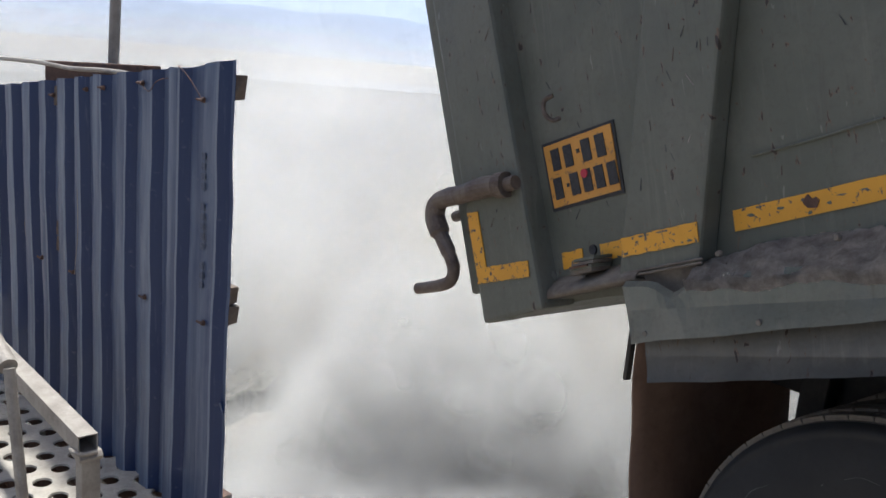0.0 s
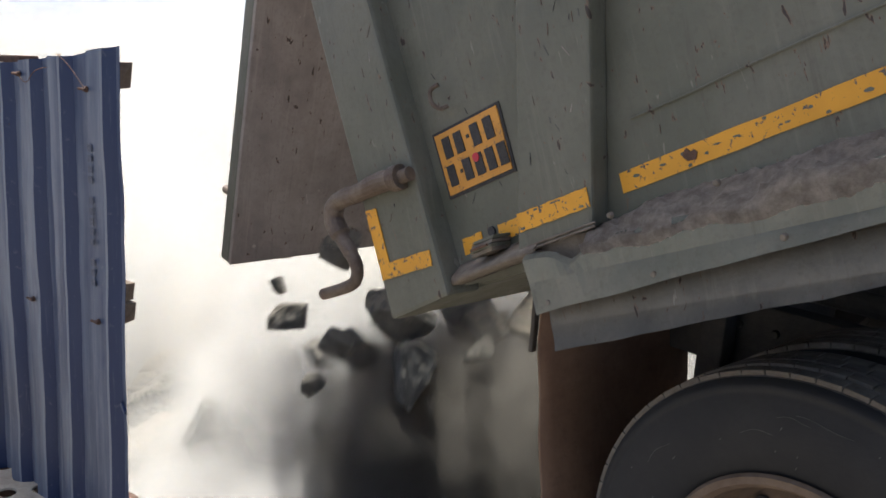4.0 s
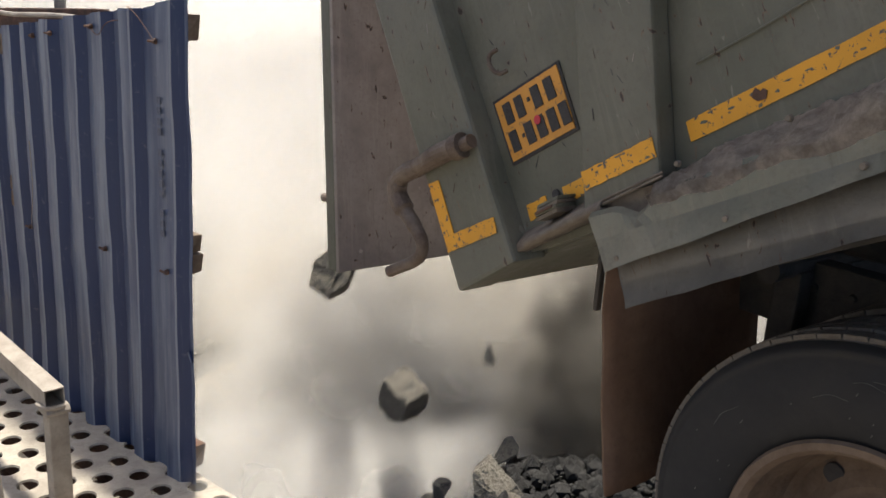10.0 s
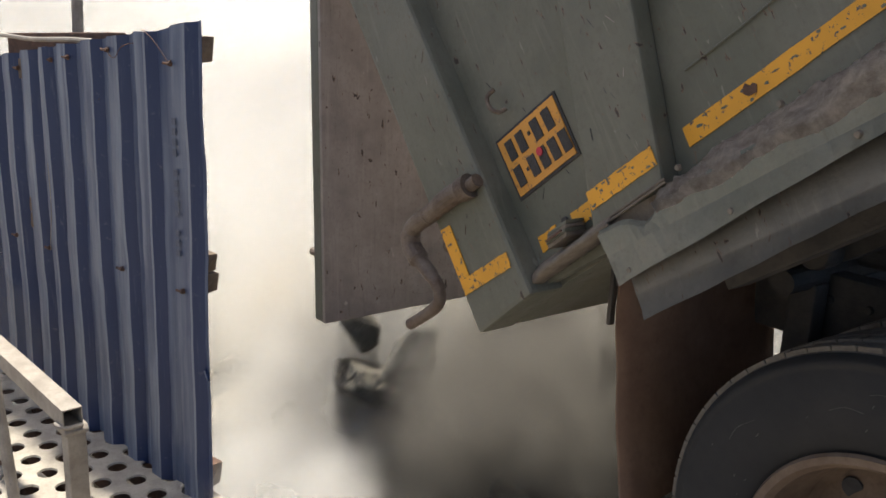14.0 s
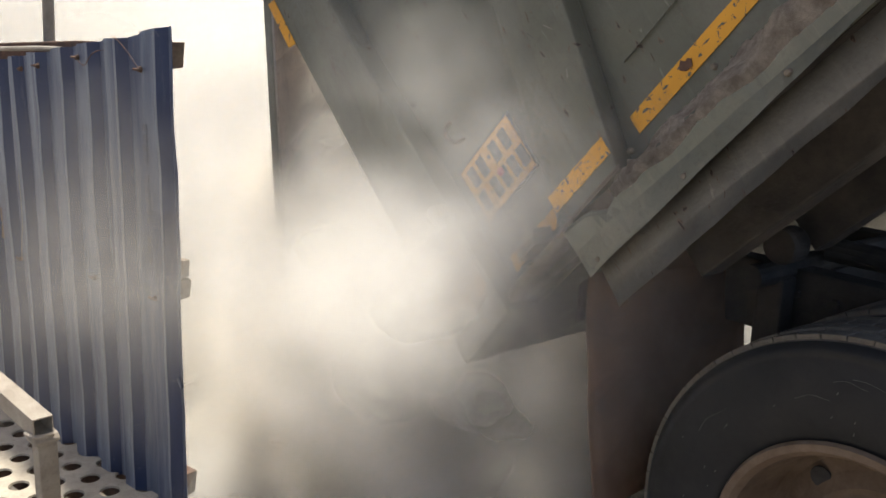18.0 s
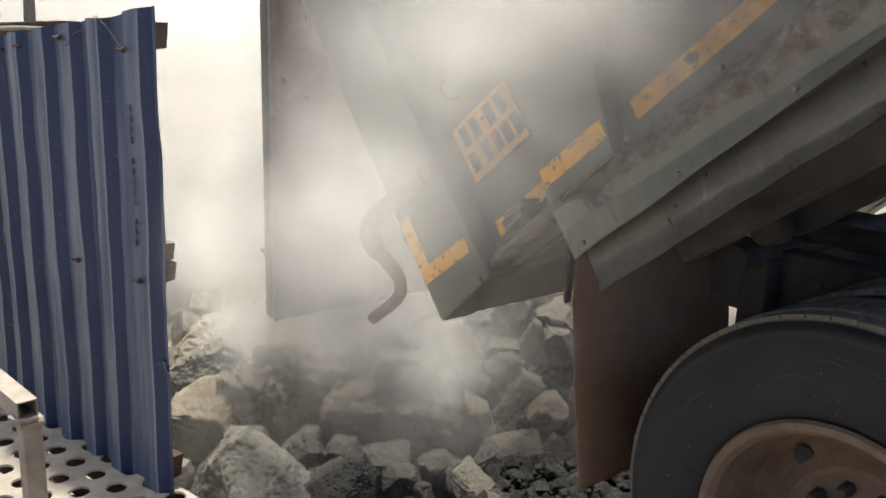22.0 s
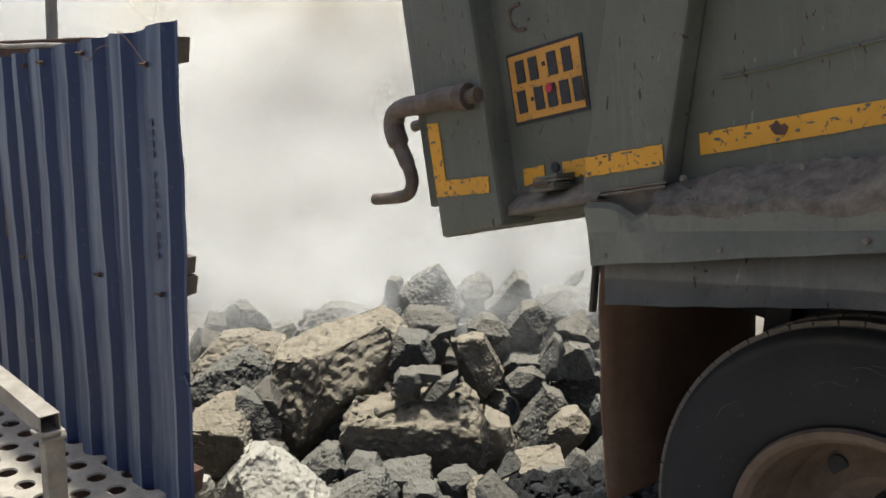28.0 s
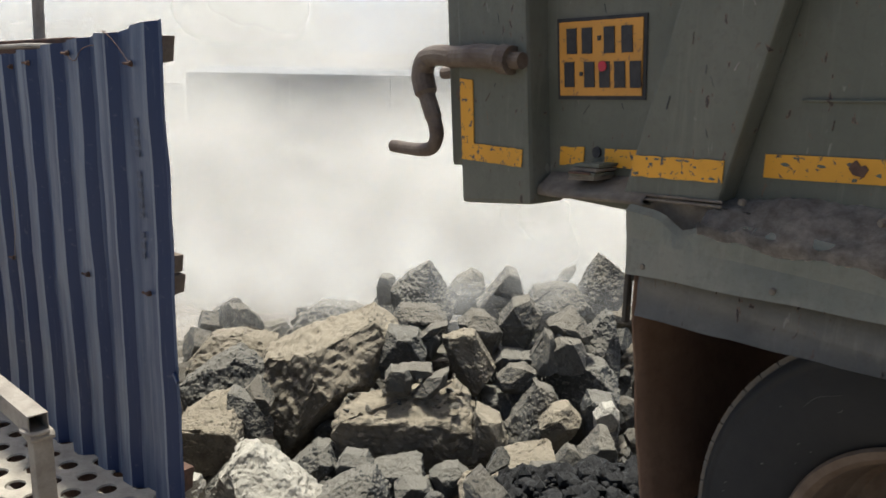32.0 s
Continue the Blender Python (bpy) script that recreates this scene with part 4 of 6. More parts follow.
def build_truck():
    truck = tagged(new("dump_truck"), "grey-green tipper truck with yellow stripes emptying rock", "truck")
    body = build_body(truck)
    gate = build_gate(truck)
    wheels = [tyre_and_rim(truck, 0.507, 0.20), tyre_and_rim(truck, 0.507, 0.52, False)]
    for y in (2.06, 1.74):
        w = copy_thing(wheels[1], pose(0.507, y, 0.512, 0, 0, 180))
        wheels.append(w)
    # chassis
    for y in (0.78, 1.50):
        part("frame_tail", box(-0.23, -0.052, y, y + 0.08, 0.795, 1.0, 0.008), CHASSIS, truck)
        part("frame_rail", box(-0.05, 4.4, y, y + 0.08, 0.70, 1.0, 0.008), CHASSIS, truck)
    for x in (-0.10, 0.95, 2.2, 3.6):
        part("cross_member", box(x, x + 0.1, 0.861, 1.499, 0.80, 0.96, 0.008), CHASSIS, truck)
    part("axle", tube([(0.507, 0.62, 0.506), (0.507, 0.95, 0.506), (0.507, 1.0, 0.506), (0.507, 1.3, 0.506), (0.507, 1.64, 0.506)], [0.06, 0.06, 0.17, 0.17, 0.06], 16), CHASSIS, truck)
    for y in (0.70, 1.585):
        for k in range(6):
            L = 0.57 - 0.072 * k
            part("leaf_spring", tube([(0.507 - L, y + 0.035, 0.70 + 0.10 * (L / 0.66) ** 2 - 0.02 * k), (0.507, y + 0.035, 0.685 - 0.02 * k), (0.507 + L, y + 0.035, 0.70 + 0.10 * (L / 0.66) ** 2 - 0.02 * k)], 0.012, 6, 6), CHASSIS, truck)
        part("spring_hanger", box(1.12, 1.24, y, y + 0.07, 0.68, 0.98, 0.01), CHASSIS, truck)
        part("spring_hanger", box(-0.06, 0.02, y, y + 0.07, 0.70, 0.98, 0.01), CHASSIS, truck)
    part("flap_bracket", prism([(-0.216, 0.985), (-0.206, 0.985), (-0.180, 1.045), (-0.190, 1.05)], 0.45, 0.90, 0.003), FLAP, truck, "bent brown bracket plate over the mud flap")
    part("hinge_roller", lathe([(0.0005, -0.03), (0.045, -0.03), (0.05, -0.02), (0.05, 0.04), (0.0005, 0.04)], 20), CHASSIS, truck).location = (0.03, 0.66, 1.085)
    part("cross_tube", tube([(0.02, 0.93, 1.04), (0.35, 0.93, 1.04), (1.9, 0.93, 1.04)], 0.035, 14), CHASSIS, truck)
    for k in range(9):
        part("frame_rivet", bolt_mesh(0.014, 0.012), CHASSIS, truck).location = (0.02 + 0.11 * k, 0.776, 0.93)
    part("hinge_pin", tube([(HX, 0.60, HZ - 0.17), (HX, 1.70, HZ - 0.17)], 0.035, 14), CHASSIS, truck)
    part("air_tank", tube([(1.15, 0.42, 0.80), (1.55, 0.42, 0.80)], 0.11, 20), CHASSIS, truck)
    part("brake_chamber", tube([(0.75, 0.66, 0.83), (0.90, 0.66, 0.86)], 0.07, 16), CHASSIS, truck)
    part("mount_pipe", tube([(0.42, 0.66, 0.90), (0.9, 0.60, 0.93), (1.6, 0.60, 0.90)], 0.022, 10, 4), CHASSIS, truck)
    for k in range(3):
        part("brake_hose", tube([(0.66 + 0.12 * k, 0.64, 0.92), (0.76 + 0.12 * k, 0.60, 0.78 + 0.03 * k), (0.92 + 0.1 * k, 0.62, 0.74), (1.1 + 0.1 * k, 0.66, 0.86)], 0.009, 7, 6), CHASSIS, truck)
    # mud flap behind the wheel
    bm = bmesh.new()
    cols = []
    for i in range(16):
        y = 0.185 + 0.685 * i / 15
        col = []
        for j in range(15):
            z = 1.02 - 0.63 * j / 14
            x = -0.225 + 0.085 * (j / 14) ** 1.6 + 0.012 * math.sin(i * 0.5) + 0.006 * noise.noise(Vector((y * 7, z * 6, 0)))
            col.append(bm.verts.new((x, y + 0.012 * noise.noise(Vector((z * 6, 2, 0))) * (i == 0), z + 0.02 * (i / 15))))
        cols.append(col)
    for a, b in zip(cols, cols[1:]):
        for j in range(14):
            bm.faces.new((a[j], b[j], b[j + 1], a[j + 1]))
    bmesh.ops.recalc_face_normals(bm, faces=bm.faces[:])
    bmesh.ops.solidify(bm, geom=bm.faces[:], thickness=0.008)
    part("mud_flap", bm, FLAP, truck, "brown rubber mud flap", smooth=True)
    part("flap_bar", tube([(-0.235, 0.19, 1.0), (-0.235, 0.875, 1.02)], 0.014, 8), CHASSIS, truck)
    part("flap_strap", box(-0.250, -0.238, 0.180, 0.20, 0.88, 1.04, 0.003), CHASSIS, truck)
    return truck, body, gate, wheels


TRUCK, BODY, GATE, WHEELS = build_truck()


# ---- rock ----
def chisel(bm, normal, dist):
    r = bmesh.ops.bisect_plane(bm, geom=bm.verts[:] + bm.edges[:] + bm.faces[:], plane_co=normal * dist, plane_no=normal, clear_outer=True)
    edges = [e for e in r["geom_cut"] if isinstance(e, bmesh.types.BMEdge)]
    if len(edges) > 2:
        bmesh.ops.contextual_create(bm, geom=edges)


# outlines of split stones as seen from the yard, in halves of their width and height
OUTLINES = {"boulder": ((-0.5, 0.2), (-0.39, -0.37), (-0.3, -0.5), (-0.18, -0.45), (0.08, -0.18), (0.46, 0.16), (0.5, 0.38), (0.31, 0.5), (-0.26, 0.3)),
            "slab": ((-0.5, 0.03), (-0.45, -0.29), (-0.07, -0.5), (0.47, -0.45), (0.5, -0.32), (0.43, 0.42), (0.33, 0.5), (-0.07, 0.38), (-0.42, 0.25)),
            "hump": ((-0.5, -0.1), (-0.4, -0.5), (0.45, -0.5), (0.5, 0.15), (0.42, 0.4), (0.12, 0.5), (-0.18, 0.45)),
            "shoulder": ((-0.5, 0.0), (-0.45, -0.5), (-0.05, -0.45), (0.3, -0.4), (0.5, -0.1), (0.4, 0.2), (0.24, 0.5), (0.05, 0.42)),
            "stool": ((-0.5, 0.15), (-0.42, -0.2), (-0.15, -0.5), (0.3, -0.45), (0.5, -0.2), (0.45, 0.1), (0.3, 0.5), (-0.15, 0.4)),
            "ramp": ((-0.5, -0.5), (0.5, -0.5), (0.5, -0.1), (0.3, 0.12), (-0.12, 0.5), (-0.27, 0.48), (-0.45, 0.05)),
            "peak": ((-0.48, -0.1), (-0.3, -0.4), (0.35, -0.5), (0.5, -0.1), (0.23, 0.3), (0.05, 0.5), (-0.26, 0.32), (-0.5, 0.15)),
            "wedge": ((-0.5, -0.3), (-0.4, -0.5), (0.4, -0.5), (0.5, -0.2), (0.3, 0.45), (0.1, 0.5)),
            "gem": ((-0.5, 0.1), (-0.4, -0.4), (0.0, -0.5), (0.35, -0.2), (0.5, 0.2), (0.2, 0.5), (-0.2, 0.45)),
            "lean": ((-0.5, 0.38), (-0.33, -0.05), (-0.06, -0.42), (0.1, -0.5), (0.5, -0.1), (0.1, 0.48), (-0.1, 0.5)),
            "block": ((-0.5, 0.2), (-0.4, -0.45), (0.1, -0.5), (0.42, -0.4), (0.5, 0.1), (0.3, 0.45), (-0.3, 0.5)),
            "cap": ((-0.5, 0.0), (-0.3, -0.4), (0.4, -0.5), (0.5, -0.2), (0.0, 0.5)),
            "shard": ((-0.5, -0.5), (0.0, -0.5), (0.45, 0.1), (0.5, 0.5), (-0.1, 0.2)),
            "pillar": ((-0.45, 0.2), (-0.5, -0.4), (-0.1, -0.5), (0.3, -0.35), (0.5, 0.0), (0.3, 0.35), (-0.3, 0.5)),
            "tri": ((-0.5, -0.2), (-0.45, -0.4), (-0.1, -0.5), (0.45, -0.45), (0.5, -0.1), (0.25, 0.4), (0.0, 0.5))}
# broad faces that catch the light or turn under
FACETS = {"boulder": (((0.25, -0.75, 0.6), 0.40), ((-0.75, -0.6, 0.1), 0.40), ((0.55, -0.5, -0.6), 0.20)), "slab": (((-0.03, -0.30, 0.93), 0.33),), "stool": (((0.0, -0.35, 0.92), 0.30),),
          "ramp": (((0.35, -0.6, 0.7), 0.26), ((-0.5, -0.6, 0.3), 0.42)), "lean": (((0.25, -0.8, 0.45), 0.34),), "tri": (((-0.2, -0.75, 0.55), 0.30), ((0.6, -0.6, 0.2), 0.36)), "peak": (((-0.45, -0.7, 0.45), 0.34),),
          "cap": (((0.1, -0.4, 0.9), 0.25),), "hump": (((0.0, -0.6, 0.75), 0.36),), "shoulder": (((-0.35, -0.75, 0.5), 0.36),)}


def rock_mesh(seed, mat, w, d, h, form="block", fine=0.06):
    """A blasted stone: a block split along flat planes, with a rough broken skin and chipped edges."""
    rnd = random.Random(seed)
    bm = bmesh.new()
    bmesh.ops.create_cube(bm, size=1.0)
    side = -1 if form[0] == "-" else 1
    form = form.strip("-")
    pts = [Vector((x * side, 0, z)) for x, z in OUTLINES[form]][::side]
    for a, b in zip(pts, pts[1:] + pts[:1]):
        n = Vector((b.z - a.z, 0, a.x - b.x)).normalized() * -1
        n = n if n.dot(a) > 0 else -n
        chisel(bm, n, n.dot(a))
        if form not in ("slab", "stool") and rnd.random() < 0.45:
            tilt = (n + Vector((0, -rnd.uniform(0.3, 0.8), 0))).normalized()
            chisel(bm, tilt, tilt.dot(a) + rnd.uniform(-0.02, 0.10))
    for (nx, ny, nz), dist in FACETS.get(form, ()):
        chisel(bm, Vector((nx * side, ny, nz)).normalized(), dist)
    for _ in range(3):
        n = Vector((rnd.uniform(-1, 1), rnd.uniform(-1, 0.2), rnd.uniform(-0.6, 1))).normalized()
        chisel(bm, n, max(n.dot(v.co) for v in bm.verts) * rnd.uniform(0.84, 0.96))
    lo = [min(v.co[k] for v in bm.verts) for k in range(3)]
    hi = [max(v.co[k] for v in bm.verts) for k in range(3)]
    for v in bm.verts:
        v.co = Vector([((v.co[k] - lo[k]) / (hi[k] - lo[k]) - 0.5) * (w, d, h)[k] for k in range(3)])
    size = max(w, d, h)
    bmesh.ops.bevel(bm, geom=bm.edges[:], offset=0.009 * size, segments=1, affect="EDGES")
    bmesh.ops.triangulate(bm, faces=bm.faces[:])
    for _ in range(5):
        long = [e for e in bm.edges if e.calc_length() > size * fine]
        if not long:
            break
        bmesh.ops.subdivide_edges(bm, edges=long, cuts=1)
        bmesh.ops.triangulate(bm, faces=bm.faces[:])
    bm.normal_update()
    o = Vector((seed * 1.7, seed * 0.3, 0))
    for v in bm.verts:
        p = v.co / size
        q = noise.voronoi(p * 4.5 + o)[0]
        chip = min(0.10, q[1] - q[0])
        e = noise.fractal(p * 3.2 + o, 0.85, 2.1, 4) * 0.022 + noise.fractal(Vector((p.x * 9, p.y * 9, p.z * 11)) + o, 0.6, 2.2, 5) * 0.012 + chip * 0.055 + noise.noise(p * 26 + o) * 0.013 + (0.3 - abs(noise.noise(p * 7 + o))) * 0.008
        v.co += v.normal * (e - 0.010) * size
    bm.normal_update()
    for e in bm.edges:
        e.smooth = not (len(e.link_faces) == 2 and e.calc_face_angle(0) > 0.30)
    return mesh_of("rock", bm, mat, True)


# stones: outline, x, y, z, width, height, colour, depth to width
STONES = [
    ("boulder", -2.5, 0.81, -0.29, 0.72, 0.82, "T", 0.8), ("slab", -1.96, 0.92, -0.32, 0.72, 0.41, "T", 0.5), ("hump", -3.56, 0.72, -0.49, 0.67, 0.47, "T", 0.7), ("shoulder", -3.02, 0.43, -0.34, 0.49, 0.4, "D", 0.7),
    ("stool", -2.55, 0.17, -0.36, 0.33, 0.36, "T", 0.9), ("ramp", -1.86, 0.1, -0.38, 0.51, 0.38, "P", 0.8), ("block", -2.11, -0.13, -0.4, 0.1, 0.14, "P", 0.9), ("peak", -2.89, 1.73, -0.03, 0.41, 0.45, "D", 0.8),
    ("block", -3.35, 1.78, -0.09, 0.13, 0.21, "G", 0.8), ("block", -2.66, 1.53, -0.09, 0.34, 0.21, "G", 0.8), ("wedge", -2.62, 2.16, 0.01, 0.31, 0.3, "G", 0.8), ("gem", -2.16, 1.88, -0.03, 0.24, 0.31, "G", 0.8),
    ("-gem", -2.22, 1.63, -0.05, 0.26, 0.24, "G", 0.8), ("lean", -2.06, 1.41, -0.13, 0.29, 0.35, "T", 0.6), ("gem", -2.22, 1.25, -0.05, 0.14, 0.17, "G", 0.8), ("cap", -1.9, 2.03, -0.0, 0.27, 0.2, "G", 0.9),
    # the -ramp stone is toned dark for the shade of that hollow
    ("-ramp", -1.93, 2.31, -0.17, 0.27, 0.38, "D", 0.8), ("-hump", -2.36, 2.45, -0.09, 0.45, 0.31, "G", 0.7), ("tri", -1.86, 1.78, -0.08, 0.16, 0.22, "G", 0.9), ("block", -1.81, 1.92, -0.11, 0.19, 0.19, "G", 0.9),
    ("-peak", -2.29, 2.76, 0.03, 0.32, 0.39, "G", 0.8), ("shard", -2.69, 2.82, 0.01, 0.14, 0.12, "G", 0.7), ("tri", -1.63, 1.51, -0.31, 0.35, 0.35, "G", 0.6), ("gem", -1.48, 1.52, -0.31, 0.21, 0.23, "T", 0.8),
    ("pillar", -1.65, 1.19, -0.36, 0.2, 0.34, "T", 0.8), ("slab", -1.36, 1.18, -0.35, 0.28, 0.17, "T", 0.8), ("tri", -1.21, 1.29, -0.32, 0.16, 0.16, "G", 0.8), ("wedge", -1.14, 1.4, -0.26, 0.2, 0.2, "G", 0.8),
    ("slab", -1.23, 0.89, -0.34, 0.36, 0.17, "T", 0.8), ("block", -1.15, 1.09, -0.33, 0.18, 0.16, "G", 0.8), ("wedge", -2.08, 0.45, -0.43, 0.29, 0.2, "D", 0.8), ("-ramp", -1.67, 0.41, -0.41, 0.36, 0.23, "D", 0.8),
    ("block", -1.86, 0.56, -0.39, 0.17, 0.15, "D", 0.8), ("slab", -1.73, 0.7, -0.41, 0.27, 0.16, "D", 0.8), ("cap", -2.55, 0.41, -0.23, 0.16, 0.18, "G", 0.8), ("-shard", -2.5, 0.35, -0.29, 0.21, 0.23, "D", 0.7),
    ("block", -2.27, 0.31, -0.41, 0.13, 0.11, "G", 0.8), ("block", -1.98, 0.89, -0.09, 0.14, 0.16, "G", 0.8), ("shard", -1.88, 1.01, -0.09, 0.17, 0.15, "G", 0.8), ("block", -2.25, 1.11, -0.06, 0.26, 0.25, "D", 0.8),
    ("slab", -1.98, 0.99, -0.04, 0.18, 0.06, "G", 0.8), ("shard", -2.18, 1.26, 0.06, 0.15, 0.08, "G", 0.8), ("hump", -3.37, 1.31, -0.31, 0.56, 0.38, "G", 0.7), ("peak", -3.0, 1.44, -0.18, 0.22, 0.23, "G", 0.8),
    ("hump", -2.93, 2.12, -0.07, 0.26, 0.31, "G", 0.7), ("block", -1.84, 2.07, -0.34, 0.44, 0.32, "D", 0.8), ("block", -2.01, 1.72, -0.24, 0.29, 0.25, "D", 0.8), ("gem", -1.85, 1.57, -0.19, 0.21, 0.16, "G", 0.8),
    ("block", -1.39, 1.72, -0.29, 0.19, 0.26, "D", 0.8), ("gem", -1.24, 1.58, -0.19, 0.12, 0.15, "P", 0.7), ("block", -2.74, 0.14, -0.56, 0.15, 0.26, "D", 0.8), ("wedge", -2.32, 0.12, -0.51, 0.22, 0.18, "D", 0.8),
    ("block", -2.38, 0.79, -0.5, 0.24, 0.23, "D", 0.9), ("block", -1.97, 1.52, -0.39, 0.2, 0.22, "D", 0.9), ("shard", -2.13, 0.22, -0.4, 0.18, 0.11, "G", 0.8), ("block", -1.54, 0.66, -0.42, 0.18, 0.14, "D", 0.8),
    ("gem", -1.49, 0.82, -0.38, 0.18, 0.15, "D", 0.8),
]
TOWARDS = math.degrees(math.atan2(0.63, -0.77)) - 90


def heap_z(x, y):
    """Top of the heap of small stones that fills the gaps between the large ones."""
    u = -0.77 * (x + 0.55) + 0.63 * (y - 0.55)
    v = 0.63 * (x + 1.8) + 0.77 * (y - 1.1)
    return max(ground_z(x, y), -0.62 + 0.22 * smooth(1.4, 3.2, u) - 0.55 * smooth(3.3, 4.6, u) - 0.30 * smooth(1.3, 2.6, abs(v)))


ROCKS = []


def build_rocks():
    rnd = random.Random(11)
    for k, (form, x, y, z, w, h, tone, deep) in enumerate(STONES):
        mat, label = {"T": (ROCK_TAN, "angular rock with a tan dusty face in the heap"), "P": (ROCK_SUNLIT, "angular pale rock thick with light dust"), "D": (ROCK_DARK, "angular dark grey rock in the heap"), "G": (ROCK, "angular grey blasted rock in the heap")}[tone]
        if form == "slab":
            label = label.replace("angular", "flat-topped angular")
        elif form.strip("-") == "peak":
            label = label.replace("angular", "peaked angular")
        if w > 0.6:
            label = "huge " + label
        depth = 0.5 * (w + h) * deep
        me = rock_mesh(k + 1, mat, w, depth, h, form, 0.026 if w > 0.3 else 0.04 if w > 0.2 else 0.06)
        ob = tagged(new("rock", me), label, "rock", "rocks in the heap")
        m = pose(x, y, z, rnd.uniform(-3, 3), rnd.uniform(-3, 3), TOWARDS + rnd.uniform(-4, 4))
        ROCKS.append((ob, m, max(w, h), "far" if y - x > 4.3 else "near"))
    # broken bits lying on the slab and the ledges of the large stones
    bits = [rock_mesh(60 + i, (ROCK, ROCK_DARK, ROCK_TAN)[i % 3], 1.0, 0.8, 0.6, ("shard", "gem", "tri")[i % 3], 0.12) for i in range(6)]
    sx, sy, sz = STONES[1][1:4]
    for i in range(22):
        q = rnd.uniform(0.016, 0.05)
        a, d = rnd.uniform(-0.30, 0.30), rnd.uniform(-0.10, 0.16)
        ob = tagged(new("rock_chip", bits[i % 6]), "small broken rock chip lying on a flat stone", "rock", "rock chips on stone")
        ob.scale = (q, q, q)
        ob.matrix_basis = pose(sx + 0.63 * a - 0.77 * d, sy + 0.77 * a + 0.63 * d, sz + 0.145 + 0.10 * a + 0.22 * d, rnd.uniform(-30, 30), rnd.uniform(-30, 30), rnd.uniform(0, 360)) @ Matrix.Diagonal((q, q, q, 1))
    # smaller stones that fill the gaps
    meshes = [rock_mesh(100 + i, (ROCK, ROCK_TAN, ROCK, ROCK_DARK)[i % 4], 1.0, rnd.uniform(0.7, 1.0), rnd.uniform(0.55, 0.9), ("block", "wedge", "gem", "tri")[i % 4], 0.09) for i in range(12)]
    for i in range(260):
        u, v = rnd.uniform(0.35, 3.3), rnd.uniform(-2.0, 2.1)
        x = -0.55 - 0.77 * u + 0.63 * v * 0.9 - 0.35
        y = 0.55 + 0.63 * u + 0.77 * v * 0.9 - 0.2
        if x > -0.75 or (y < -0.15 and x > -3.4):
            continue
        s = rnd.choice((0.08, 0.11, 0.14, 0.18, 0.22, 0.26))
        ob = tagged(new("rock", meshes[i % 12]), "angular grey rubble stone in the heap", "rock", "rocks in the heap")
        ob.scale = (s, s, s)
        ROCKS.append((ob, pose(x, y, heap_z(x, y) - 0.05 + 0.10 * rnd.random(), rnd.uniform(0, 360), rnd.uniform(0, 360), rnd.uniform(0, 360)), s, "fill"))


build_rocks()


def build_fragments():
    """Small chips that drop with the load."""
    rnd = random.Random(8)
    meshes = [rock_mesh(200 + i, (ROCK, ROCK_DARK)[i % 2], 1.0, rnd.uniform(0.6, 0.9), rnd.uniform(0.4, 0.8), "block", 0.3) for i in range(5)]
    for i in range(60):
        s = rnd.choice((0.02, 0.03, 0.04, 0.06, 0.09))
        ob = tagged(new("rock_chip", meshes[i % 5]), "small grey rock chip dropping with the load", "rock", "rock chips")
        ob.scale = (s, s, s)
        x, y = rnd.uniform(-1.9, -0.95), rnd.uniform(0.75, 2.0)
        ROCKS.append((ob, pose(x, y, heap_z(x, y) + 0.06, rnd.uniform(0, 360), rnd.uniform(0, 360), rnd.uniform(0, 360)), s, "chip"))


build_fragments()

# stones caught in the air: seconds, place, size
EARLY_DROPS = [(4.0, -1.72, 0.36, 0.54, 0.16), (4.0, -1.27, 0.36, 0.56, 0.19), (4.0, -1.02, 0.36, 0.71, 0.22), (4.0, -1.49, 0.36, 0.36, 0.14), (4.0, -0.90, 0.36, 0.57, 0.23),
               (4.0, -1.74, 0.30, 0.66, 0.07), (4.0, -1.48, 0.30, 0.88, 0.08), (7.0, -0.65, 0.36, 0.75, 0.13), (7.0, -0.68, 0.30, 0.56, 0.05), (7.0, -0.73, 0.30, 0.42, 0.06),
               (8.0, -0.73, 0.36, 0.33, 0.23), (8.0, -0.84, 0.36, 0.68, 0.11), (8.0, -0.82, 0.30, 0.45, 0.04), (8.0, -0.50, 0.30, 0.69, 0.04), (4.0, -1.91, 0.50, 0.45, 0.07),
               (4.5, -1.77, 0.50, 0.65, 0.27), (4.5, -1.93, 0.50, 0.24, 0.10), (4.5, -1.57, 0.55, 0.40, 0.29), (4.5, -1.33, 0.55, 0.28, 0.11),
               (4.0, -2.12, 0.75, 0.05, 0.24), (4.0, -1.51, 0.6, 0.36, 0.22), (4.0, -1.22, 0.5, 0.66, 0.14), (4.0, -0.83, 0.6, 0.62, 0.13), (4.0, -1.96, 0.7, -0.23, 0.12)]
